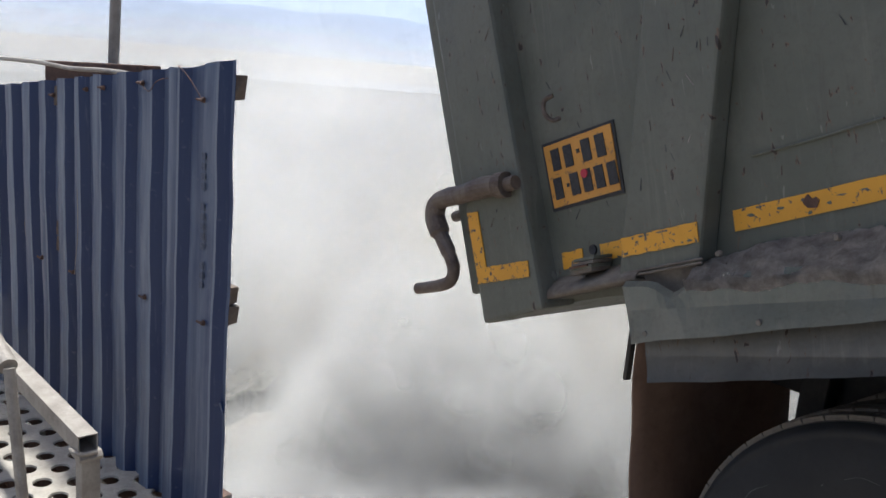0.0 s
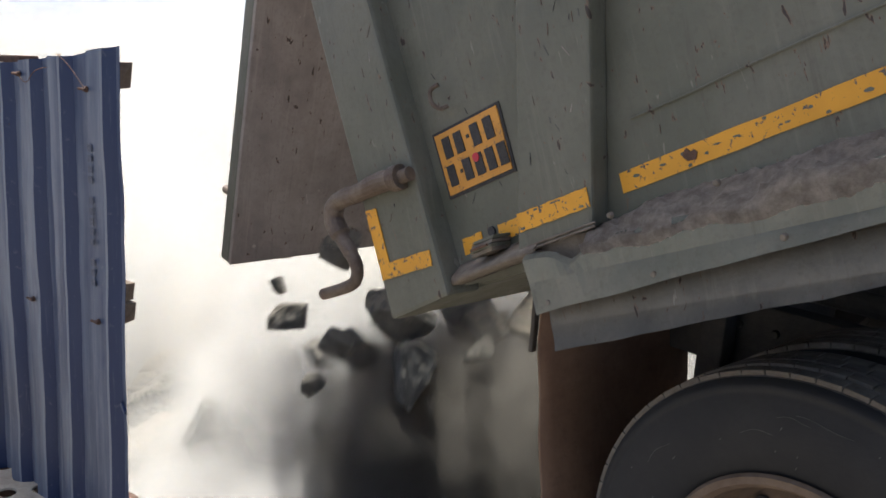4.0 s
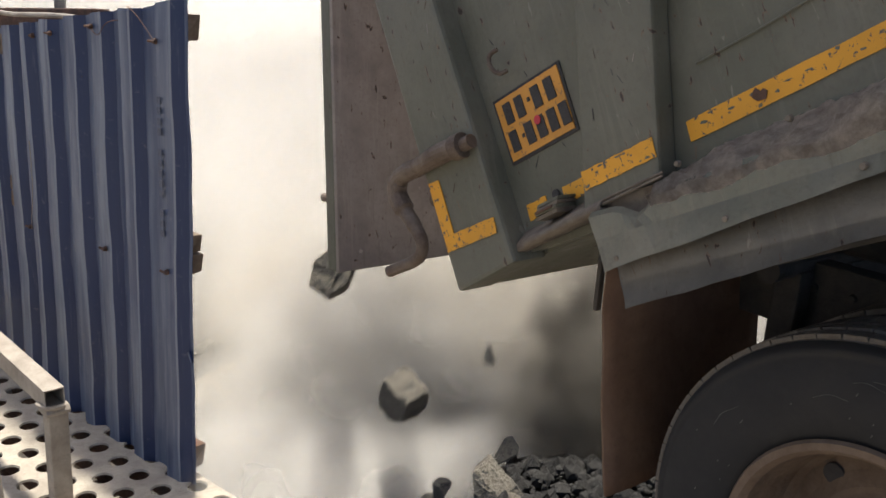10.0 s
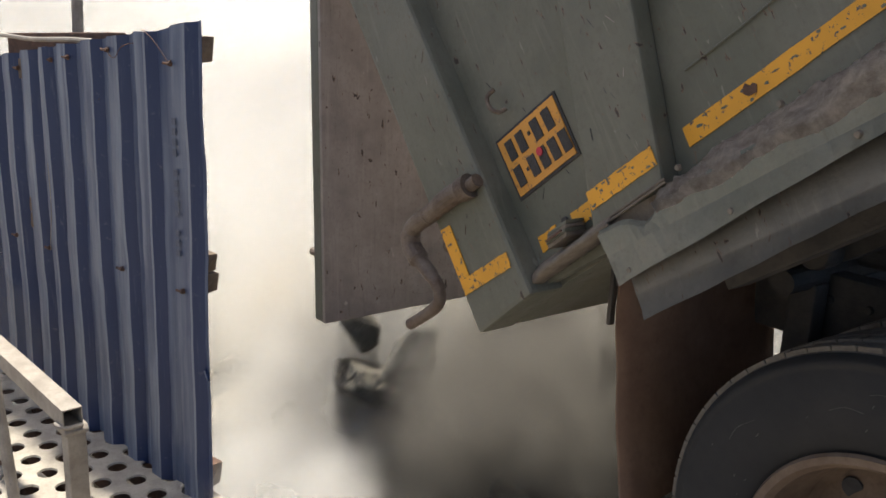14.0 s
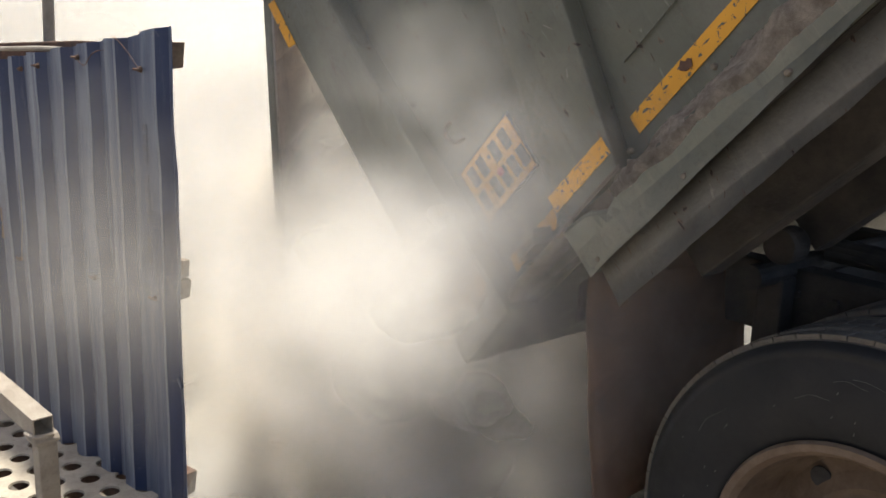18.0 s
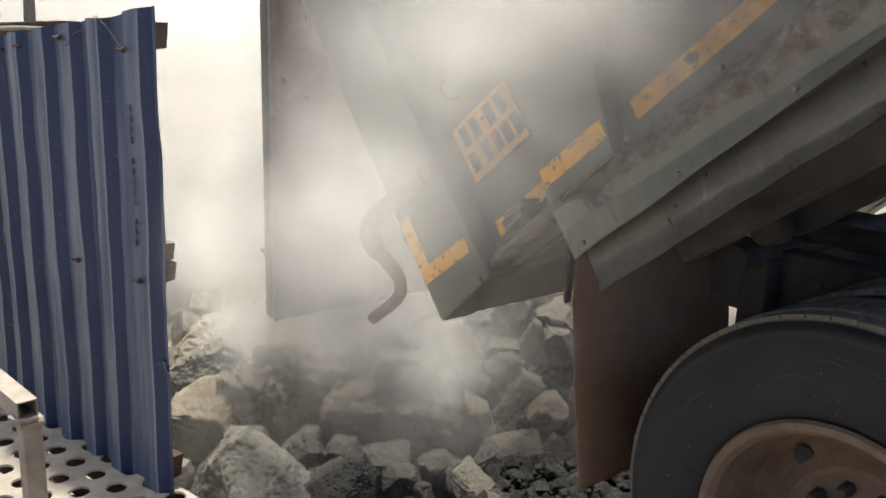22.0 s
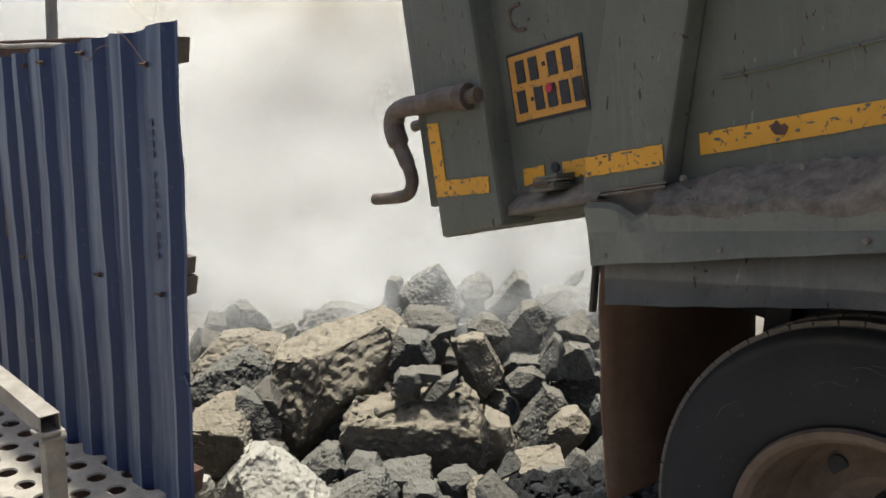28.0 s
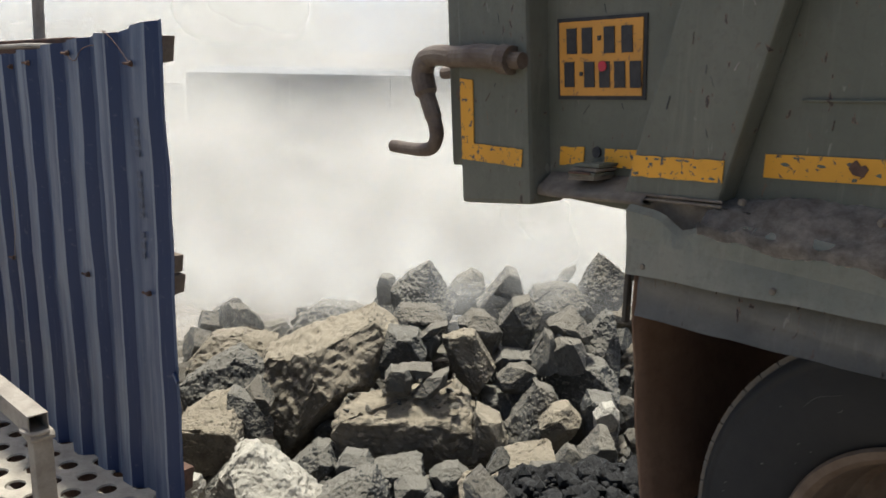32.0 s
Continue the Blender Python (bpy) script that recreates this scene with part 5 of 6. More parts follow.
LATE_DROPS = [(9.0, -1.30, 0.30, 0.18, 0.12), (9.0, -0.90, 0.30, 0.67, 0.07), (9.0, -1.29, 0.30, 0.03, 0.07), (9.0, -0.95, 0.30, 0.52, 0.05), (10.0, -1.29, 0.36, 0.12, 0.22),
              (10.0, -0.77, 0.30, 0.51, 0.07), (11.0, -0.63, 0.30, 0.34, 0.09), (11.0, -0.79, 0.30, 0.42, 0.04), (12.0, -1.75, 0.36, 0.14, 0.20), (12.0, -1.08, 0.36, 0.25, 0.40),
              (12.0, -1.73, 0.36, -0.17, 0.15), (13.0, -1.84, 0.36, -0.04, 0.17), (13.0, -1.31, 0.36, 0.33, 0.29), (14.0, -1.65, 0.36, 0.14, 0.30), (14.0, -1.73, 0.36, 0.38, 0.23),
              (14.0, -1.39, 0.36, 0.34, 0.25), (12.5, -1.49, 0.36, 0.06, 0.26), (13.5, -1.74, 0.36, 0.19, 0.22), (17.0, -1.55, 0.55, 0.15, 0.19)]
DROPS = []


def build_drops():
    rnd = random.Random(40)
    meshes = [rock_mesh(300 + i, (ROCK, ROCK_DARK, ROCK)[i % 3], 1.0, rnd.uniform(0.5, 0.8), rnd.uniform(0.45, 0.7), ("block", "wedge", "slab")[i % 3], 0.07) for i in range(7)]
    for i, row in enumerate(EARLY_DROPS + LATE_DROPS):
        ob = tagged(new("rock", meshes[i % 7]), "angular grey rock tumbling out of the tipping body", "rock", "rocks in the heap")
        ob.scale = (row[4],) * 3
        DROPS.append((ob, row))


build_drops()


def build_bed_rubble():
    """Ground rubble under the large stones, one uneven sheet of broken rock."""
    bm = bmesh.new()
    n, grid = 70, []
    for j in range(n):
        row = []
        for i in range(n):
            x, y = -5.6 + 4.9 * i / (n - 1), -1.0 + 5.0 * j / (n - 1)
            z = heap_z(x, y) - 0.16 + 0.12 * noise.cell(Vector((x * 6, y * 6, 0))) + 0.05 * noise.noise(Vector((x * 11, y * 11, 0)))
            u = -0.77 * (x + 0.55) + 0.63 * (y - 0.55)
            z -= 0.3 * (1 - smooth(0.2, 1.0, u))
            if x > -3.3 and y < 0.3:
                z = min(z, -0.55)
            row.append(bm.verts.new((x, y, z)))
        grid.append(row)
    for j in range(n - 1):
        for i in range(n - 1):
            bm.faces.new((grid[j][i], grid[j][i + 1], grid[j + 1][i + 1], grid[j + 1][i]))
    tagged(part("rubble_bed", bm, ROCK), "broken grey rubble under the heap", "rubble", kind="stuff")
    # dark gravel beside the wheel, with shade put into its black
    bm = bmesh.new()
    rnd = random.Random(5)
    grid = []
    for i in range(26):
        row = []
        for j in range(30):
            u, v = -0.25 + 1.15 * i / 25, -0.45 + 1.35 * j / 29
            x, y = -0.55 - 0.77 * u + 0.63 * v, 0.55 + 0.63 * u + 0.77 * v
            row.append(bm.verts.new((x, y, ground_z(x, y) + (0.02 + 0.03 * noise.noise(Vector((x * 9, y * 9, 0)))) * (0 < i < 25 and 0 < j < 29) - 0.03 * (i in (0, 25) or j in (0, 29)))))
        grid.append(row)
    for a, b in zip(grid, grid[1:]):
        for j in range(29):
            bm.faces.new((a[j], a[j + 1], b[j + 1], b[j]))
    for i in range(1100):
        u, v = rnd.uniform(-0.2, 0.42), rnd.uniform(-0.4, 0.8)
        x, y = -0.55 - 0.77 * u + 0.63 * v, 0.55 + 0.63 * u + 0.77 * v
        s = rnd.choice((0.010, 0.014, 0.018, 0.024, 0.034))
        own = bmesh.new()
        bmesh.ops.create_icosphere(own, subdivisions=1, radius=s)
        for w in own.verts:
            w.co *= rnd.uniform(0.65, 1.3)
        add(bm, own, Matrix.Translation((x, y, ground_z(x, y) + 0.03 + 0.03 * rnd.random())))
    tagged(part("black_gravel", bm, GRAVEL_SHADED), "loose dark gravel beside the wheel, blackened for shade", "gravel", kind="stuff")
    for k, (x, y, w, h, a) in enumerate(((-0.93, 0.58, 0.29, 0.20, TOWARDS), (-0.86, 0.80, 0.16, 0.10, 10), (-0.80, 1.02, 0.20, 0.12, 70))):
        big = tagged(new("rock", rock_mesh(77 + k, GRAVEL_SHADED, w, w * 0.8, h, "peak", 0.06)), "dark jagged rock lying on gravel, blackened for shade", "rock")
        big.matrix_world = pose(x, y, -0.29 if k == 0 else ground_z(x, y) + h * 0.3, 8, -6, a)


build_bed_rubble()


# ---- dust ----
def puff_mesh(name, mat, sheets, seed, flat=0.5):
    """A cloud of dust as thin torn layers about one centre, radius 1."""
    rnd = random.Random(seed)
    bm = bmesh.new()
    n = 10
    lean, yaw = -36 + rnd.uniform(-6, 6), rnd.uniform(-20, 20)
    for k in range(sheets):
        m = Matrix.Rotation(radians(TOWARDS), 4, "Z") @ Matrix.Rotation(radians(lean + rnd.uniform(-3, 3)), 4, "X") @ Matrix.Rotation(radians(yaw + rnd.uniform(-4, 4)), 4, "Z")
        off = (k - (sheets - 1) / 2) / max(1, sheets) * 2 * flat
        ph = rnd.uniform(0, 50)
        size = math.sqrt(max(0.1, 1 - off * off))
        grid = []
        for j in range(n + 1):
            row = []
            for i in range(n + 1):
                x, z = (2 * i / n - 1) * size, (2 * j / n - 1) * size
                y = off + 0.14 * noise.noise(Vector((x * 1.1 + ph, z * 1.1, ph)))
                row.append(bm.verts.new(m @ Vector((x, y, z))))
            grid.append(row)
        for j in range(n):
            for i in range(n):
                bm.faces.new((grid[j][i], grid[j][i + 1], grid[j + 1][i + 1], grid[j + 1][i]))
    return mesh_of(name, bm, mat, True)


DUST_PALE = dust_material("pale_dust", (0.78, 0.755, 0.705), 0.44, 1.3, 0, 0.22, 0.6)
DUST_TAN = dust_material("tan_dust", (0.85, 0.79, 0.68), 0.40, 1.5, 3, 0.3, 0.66)
# dark base colour stands for the body's shade on the dust
DUST_SHADE = dust_material("shaded_dust", (0.19, 0.175, 0.15), 0.60, 1.8, 6, 0.36, 0.66)
DUST_WISP = dust_material("thin_dust", (0.88, 0.86, 0.82), 0.24, 1.6, 9, 0.36, 0.70)
# shaded twin of the thin dust: the shade is in its grey
DUST_VEIL = dust_material("thin_grey_dust", (0.55, 0.525, 0.48), 0.24, 1.6, 12, 0.34, 0.7)
PUFFS = {"veil": [puff_mesh("dust_cloud", DUST_VEIL, 4, s) for s in (13, 14, 15)], "pale": [puff_mesh("dust_cloud", DUST_PALE, 8, s) for s in (1, 2, 3)], "tan": [puff_mesh("dust_cloud", DUST_TAN, 8, s) for s in (4, 5, 6)],
         "grey": [puff_mesh("dust_cloud", DUST_SHADE, 6, s) for s in (7, 8, 9)], "wisp": [puff_mesh("dust_cloud", DUST_WISP, 4, s) for s in (10, 11, 12)]}
DUST_LABEL = {"veil": "thin dust settling over the rock heap, greyed for shade", "pale": "bright pale dust cloud hanging over the pit", "tan": "billowing tan dust cloud rising from the tipped rock",
              "grey": "dust cloud under the tipping body, its shade put into the grey", "wisp": "thin drifting wisp of pale dust"}
CLOUDS = []


def cloud(kind, radius, rows, turn=0.0):
    """rows: seconds, then the centre in metres."""
    k = len(CLOUDS)
    ob = tagged(new("dust_cloud", PUFFS[kind][k % 3]), DUST_LABEL[kind], "dust", "drifting dust clouds", "stuff")
    ob.scale = (radius, radius, radius * 0.9)
    CLOUDS.append((ob, rows, turn))


def view(right, ahead, up):
    """A place in the yard's own axes: metres across, along towards the pit, and up, from a stand beside the fence."""
    c, s = math.cos(radians(50.5)), math.sin(radians(50.5))
    return (1.15 + right * c - ahead * s, -1.44 + right * s + ahead * c, up)


def build_dust():
    rnd = random.Random(21)
    # far haze beyond the pit
    for k in range(7):
        r, a = -11 + 3.6 * k, rnd.uniform(17, 22)
        cloud("pale", rnd.uniform(4.5, 6.0), [(0, view(r, a, -1.5)), (3, view(r, a, -1.4)), (7, view(r, a, -0.1)), (20, view(r - 1.5, a + 1, 0.2)), (29, view(r - 2, a + 2, 0.0)), (32, view(r - 3, a + 3, -1.9))])
    # haze on the plain in front of the ridge
    for k in range(6):
        r, a = -42 + 17 * k, 62 + 5 * (k % 2)
        cloud("pale", 17, [(0, view(r, a, -9.6)), (3, view(r, a, -9.2)), (8, view(r, a, 2.0)), (32, view(r - 6, a, 2.0))])
    # far bank over the pit: always there, thinning as it drifts off
    for k in range(9):
        r, a = -5 + 1.7 * k + rnd.uniform(-0.4, 0.4), rnd.uniform(9.5, 13.0)
        d = rnd.uniform(2.6, 3.6)
        up = rnd.uniform(-0.6, 0.6)
        cloud("pale", d, [(0, view(r, a, up - 0.95)), (3, view(r, a, up - 0.9)), (6.5, view(r, a, up)), (14, view(r - 0.6, a + 0.3, up + 0.2)), (24, view(r - 1.0, a + 0.8, up)), (29, view(r - 1.3, a + 1.2, up - 0.1)), (32, view(r - 1.6, a + 1.5, up - 1.5))])
    # middle bank over the heap until the load is out, then settling behind it
    for k in range(12):
        r, a = -2.6 + 0.45 * k + rnd.uniform(-0.2, 0.2), rnd.uniform(4.6, 7.0)
        up = rnd.uniform(-0.5, 0.5)
        b = 7.2 + 0.25 * (k % 5)
        cloud("pale", rnd.uniform(1.4, 1.9), [(0, view(r, a, up)), (10, view(r - 0.2, a - 0.3, up + 0.1)), (19, view(r - 0.3, a, up + 0.1)), (22.5, view(r - 0.5, b, up + 0.1)), (27, view(r - 0.8, b + 0.6, up - 0.15)), (32, view(r - 1.3, b + 1.2, up - 0.75))])
    # thin mist that lies on the back of the heap
    for k in range(3):
        r, a = -1.2 + 0.8 * k, 5.4 + 0.2 * (k % 3)
        cloud("wisp", 0.8, [(0, view(r, a + 1.0, 0.2)), (20, view(r, a + 0.6, 0.2)), (24, view(r, a - 0.2, 0.15)), (28, view(r - 0.2, a + 0.3, 0.0)), (32, view(r - 0.5, a + 0.8, -0.1))])
    # plume risen over the heap as the load slid out, added to shade it
    for k in range(7):
        r, a, up = -1.3 + 0.45 * k, 4.0 + 0.4 * (k % 3), 2.9 + 0.35 * (k % 2)
        cloud("tan", 1.05, [(0, view(r, a + 5, -0.6)), (14, view(r, a + 4, -0.4)), (19.4, view(r, a + 2.4, 0.4)), (21.6 - 0.9 * (k > 2), view(r, a, up)), (25.2, view(r - 0.1, a + 0.1, up + 0.1)), (27.0, view(r - 1.6, a + 5.0, up + 0.2)), (29, view(2 * r - 2, a + 8, up - 2.6)), (32, view(3 * r - 3, a + 10, up - 4.5))])
    # thin mist on the crest of the heap, drawn off slowly
    for k in range(6):
        r, a = -1.35 + 0.45 * k, 4.75 + 0.25 * (k % 2)
        cloud("wisp", 0.55, [(0, view(r, a + 1.4, 0.1)), (20, view(r, a + 0.4, 0.15)), (24, view(r, a, 0.15)), (28, view(r - 0.05, a + 0.05, 0.12)), (32, view(r - 0.15, a + 0.25, 0.1))])
    # thin dust, greyed for shade, still settling over the heap as it comes into sight
    for k in range(7):
        r, a = -0.85 + 0.24 * k, 3.3 + 0.25 * (k % 3)
        up = -0.15 + 0.3 * (k % 2)
        cloud("veil", 0.62, [(0, view(r + 0.2, a + 2.4, up - 2.2)), (17, view(r + 0.2, a + 1.6, up - 1.8)), (19.4, view(r + 0.1, a + 0.9, up - 0.4)), (21, view(r, a, up)), (23, view(r - 0.05, a + 0.1, up + 0.05)), (24.4, view(r - 0.1, a + 0.2, up + 0.05)), (25.8, view(r - 0.15, a + 0.5, up)), (27.2, view(r - 0.4, a + 2.4, up - 0.2)), (28, view(r - 0.7, a + 3.0, up - 0.5)), (32, view(r - 1.2, a + 4.0, up - 0.8))])
    # low fog beside the end of the fence
    for k in range(5):
        r, a, up = -0.86 + 0.11 * k, 3.62 - 0.05 * k, -0.42 + 0.30 * (k % 2)
        cloud("pale", 0.58, [(0, view(r, a, up)), (10, view(r + 0.04, a + 0.03, up)), (20.7, view(r, a, up)), (21.8, view(r + 0.05, a + 0.8, up + 0.1)), (23.2, view(r - 0.2, a + 3.4, up + 0.2)), (26.5, view(r - 0.8, a + 5.4, up + 0.2)), (32, view(r - 1.6, a + 8.0, up - 0.2))])
    # ground fog over the foot of the heap
    for k in range(10):
        r, a, up = -0.98 + 0.14 * k, 2.98 + 0.05 * (k % 2), -0.46 + 0.08 * (k % 3)
        cloud("pale", 0.46, [(0, view(r, a, up)), (9, view(r + 0.04, a + 0.03, up)), (20.4, view(r, a, up)), (21.5, view(r + 0.05, a + 0.7, up + 0.1)), (23.0, view(r - 0.2, a + 3.6, up + 0.2)), (26, view(r - 0.8, a + 5.4, up + 0.2)), (32, view(r - 1.6, a + 8.0, up - 0.2))])
    # fog that fills the hollow between fence and tail
    for k in range(8):
        r, a, up = -0.50 + 0.10 * k, 3.50 + 0.06 * (k % 3), 0.02 + 0.20 * (k % 3)
        cloud("pale", 0.52, [(0, view(r, a, up)), (10, view(r - 0.05, a + 0.1, up)), (20.2, view(r - 0.1, a + 0.1, up)), (21.2, view(r - 0.1, a + 1.0, up + 0.1)), (22.8, view(r - 0.4, a + 3.6, up + 0.1)), (26, view(r - 1.0, a + 5.2, up - 0.2)), (32, view(r - 1.8, a + 8.0, up - 0.6))])
    # fog in front of the heap, thick until the load has slid out
    for k in range(12):
        r = -0.75 + 0.13 * k + rnd.uniform(-0.08, 0.08)
        a = (4.7 if r < -0.35 else 4.2) + rnd.uniform(-0.3, 0.4)
        up = -0.35 + 0.5 * (k % 3) + rnd.uniform(-0.2, 0.2)
        cloud("pale" if k % 4 else "tan", rnd.uniform(0.8, 1.05), [(0, view(r, a + 0.35, up)), (3, view(r, a + 0.3, up)), (6, view(r + 0.1, a + 0.1, up)), (13, view(r - 0.1, a, up + 0.1)), (18.8, view(r - 0.1, a, up)), (20.4, view(r - 0.2, a + 0.4, up + 0.1)), (22.0, view(r - 0.5, a + 2.6, up + 0.1)), (24.0, view(2 * r - 0.7, a + 4.4, up - 0.3)), (27, view(3 * r - 1.0, a + 5.5, up - 1.4)), (32, view(4 * r - 1.6, a + 7, up - 2.6))])
    # pale dust behind the tail before the gate opens
    for k in range(6):
        r, a, up = 0.02 + 0.15 * k, 3.75 + 0.08 * (k % 2), -0.45 + 0.28 * (k % 3)
        cloud("pale", 0.62, [(0, view(r, a, up)), (2.9, view(r, a, up)), (4.2, view(r + 0.2, a + 1.6, up - 0.2)), (7, view(r + 0.3, a + 3.0, up - 0.2)), (20, view(r + 0.2, a + 3.4, up - 0.2)), (25, view(3 * r, a + 4.5, up - 1.2)), (32, view(5 * r, a + 6, up - 2.5))])
    # near cloud under the gate
    for k in range(6):
        r, a = -0.6 + 0.22 * k, rnd.uniform(3.75, 4.2)
        up = rnd.uniform(-0.2, 0.4)
        cloud("tan", rnd.uniform(0.6, 0.8), [(0, view(r + 0.5, a + 3.4, up - 0.9)), (3.2, view(r + 0.4, a + 2.4, up - 0.6)), (7, view(r, a, up)), (13.5, view(r - 0.1, a - 0.1, up + 0.1)), (16.5, view(r - 0.1, a - 0.5, up + 0.1)), (19.5, view(r - 0.2, a - 0.3, up + 0.1)), (21.2, view(r - 0.3, a + 0.9, up + 0.1)), (23, view(2 * r - 0.6, a + 3.8, up - 0.2)), (27, view(4 * r - 1.2, a + 5.5, up - 1.4)), (32, view(5 * r - 2.0, a + 7, up - 2.6))])
    # powder dropping under the body, its shade put into the dark grey colour
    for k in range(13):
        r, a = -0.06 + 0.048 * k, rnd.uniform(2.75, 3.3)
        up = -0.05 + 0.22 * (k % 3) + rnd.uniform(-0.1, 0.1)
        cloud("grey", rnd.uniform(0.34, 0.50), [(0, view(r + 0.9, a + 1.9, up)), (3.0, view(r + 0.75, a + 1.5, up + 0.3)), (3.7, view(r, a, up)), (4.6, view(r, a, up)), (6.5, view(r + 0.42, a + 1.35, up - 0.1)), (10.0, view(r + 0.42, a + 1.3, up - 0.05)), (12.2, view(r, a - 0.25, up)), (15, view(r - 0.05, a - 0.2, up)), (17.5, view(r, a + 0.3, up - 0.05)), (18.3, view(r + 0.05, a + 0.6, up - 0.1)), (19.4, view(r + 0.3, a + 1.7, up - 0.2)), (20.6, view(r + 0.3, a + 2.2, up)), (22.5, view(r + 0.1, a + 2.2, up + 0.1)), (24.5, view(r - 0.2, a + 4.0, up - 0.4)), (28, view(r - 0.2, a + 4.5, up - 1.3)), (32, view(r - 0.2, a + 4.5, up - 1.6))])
    # more of the shade-coloured powder, close behind the mud flap
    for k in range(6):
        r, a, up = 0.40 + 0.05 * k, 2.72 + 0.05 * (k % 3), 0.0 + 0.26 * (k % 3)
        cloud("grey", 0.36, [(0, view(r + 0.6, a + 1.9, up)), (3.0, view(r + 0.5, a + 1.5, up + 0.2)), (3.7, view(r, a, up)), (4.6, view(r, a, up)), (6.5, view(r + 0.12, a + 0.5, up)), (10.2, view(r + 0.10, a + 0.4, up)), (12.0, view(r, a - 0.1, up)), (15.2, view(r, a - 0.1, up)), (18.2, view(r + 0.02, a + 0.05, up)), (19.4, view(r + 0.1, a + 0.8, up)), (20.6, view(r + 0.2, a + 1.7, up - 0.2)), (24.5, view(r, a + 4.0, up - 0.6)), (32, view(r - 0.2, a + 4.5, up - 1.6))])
    # billows that roll out behind the gate and past the side of the body
    for k in range(17):
        if k < 6:
            r, a, size = -0.57 + 0.075 * k, 3.0 + 0.05 * (k % 3), 0.38
            up = 0.20 + 0.30 * (k % 4)
        else:
            r, a, size = -0.36 + 0.060 * (k - 6) + rnd.uniform(-0.03, 0.03), rnd.uniform(2.05, 2.55), rnd.uniform(0.36, 0.5)
            up = 0.32 + 0.30 * (k % 4) + rnd.uniform(-0.08, 0.08)
        t0 = 11.6 + 0.18 * k
        late, low = (1.3, 0.05) if k < 6 else (0.0, 0.28)
        cloud("tan" if k % 3 == 0 else "pale", size, [(0, view(r + 0.3, a + 3.4, 0.0)), (t0, view(r + 0.2, a + 2.0, 0.15)), (t0 + 2.6, view(r, a + 0.35, up - 0.55)), (16.4, view(r, a + 0.1, up - low)), (18.2, view(r, a, up - low)), (19.2, view(r, a, up)), (20.3 + late, view(r - 0.03, a + 0.08, up + 0.08 + 0.2 * late)), (21.2 + late, view(r - 0.2, a + 1.4, up + 0.2)), (22.6 + late, view(r - 0.5, a + 4.8, up + 0.1)), (25.5, view(4 * r - 0.8, a + 6.0, up - 1.6)), (32, view(6 * r - 1.4, a + 8, up - 3.0))])
    # thin haze round the raised side of the body
    for k in range(7):
        r, a, up = 0.14 + 0.09 * k, 1.78 + 0.05 * (k % 3), 1.58 + 0.12 * (k % 3)
        cloud("wisp", 0.5, [(0, view(r, a + 5, -0.2)), (18, view(r - 0.2, a + 3.2, 0.6)), (19.8, view(r - 0.1, a + 0.6, up - 0.1)), (20.8, view(r, a, up)), (22.4, view(r, a, up + 0.08)), (23.4, view(r + 0.02, a + 0.1, up + 0.4)), (24.6, view(r, a + 1.5, up + 1.0)), (27, view(3 * r - 2.4, a + 7, up - 1.2)), (32, view(4 * r - 3.4, a + 9, up - 3.0))])
    # even haze before the open gate
    for k in range(9):
        r, a, up = -0.52 + 0.07 * k, (2.95 if k < 5 else 2.45) + 0.06 * (k % 4), 0.55 + 0.36 * (k % 4)
        cloud("wisp", 0.46, [(0, view(r, a + 4, -0.3)), (14.4, view(r, a + 3, 0.0)), (16.4, view(r, a + 0.1, up - 0.15)), (20.6, view(r, a, up)), (23.2, view(r - 0.02, a, up + 0.05)), (24.2, view(r - 0.2, a + 1.6, up)), (26, view(3 * r, a + 5, up - 1.2)), (32, view(6 * r, a + 8, up - 3))])
    # thick billow that hides the open gate while the load slides out
    for k in range(8):
        r, a, up = -0.56 + 0.085 * k, 2.55 + 0.05 * (k % 3), 1.30 + 0.24 * (k % 4)
        cloud("tan" if k % 2 else "pale", 0.42, [(0, view(r, a + 5, -0.2)), (15.0, view(r, a + 3.4, 0.1)), (17.2, view(r, a + 1.0, up - 0.75)), (19.0, view(r, a + 0.25, up - 0.30)), (19.8, view(r, a, up)), (20.6, view(r - 0.02, a + 0.05, up + 0.06)), (21.6, view(r - 0.2, a + 1.5, up + 0.2)), (23.2, view(r - 0.5, a + 4.6, up + 0.1)), (26, view(4 * r - 0.8, a + 6.0, up - 1.6)), (32, view(6 * r - 1.4, a + 8, up - 3.0))])
    # wisps past the side of the body and over the fence
    for k in range(7):
        r, a = -0.15 + 0.11 * k, rnd.uniform(1.75, 2.05)
        up = 0.95 + 0.2 * (k % 3)
        cloud("wisp", rnd.uniform(0.35, 0.5), [(0, view(r + 0.3, a + 3.6, 0.2)), (14.4, view(r + 0.1, a + 2.2, 0.3)), (16.6, view(0.5 * r - 0.06, a + 0.3, up + 0.05)), (18.5, view(0.8 * r, a, up + 0.05)), (21, view(r - 0.05, a + 0.1, up + 0.1)), (23, view(r - 0.15, a + 0.25, up + 0.2)), (24.3, view(r - 0.5, a + 1.6, up + 0.4)), (27, view(4 * r - 1.4, a + 6, up - 1.2)), (32, view(6 * r - 2.4, a + 9, up - 3.0))])
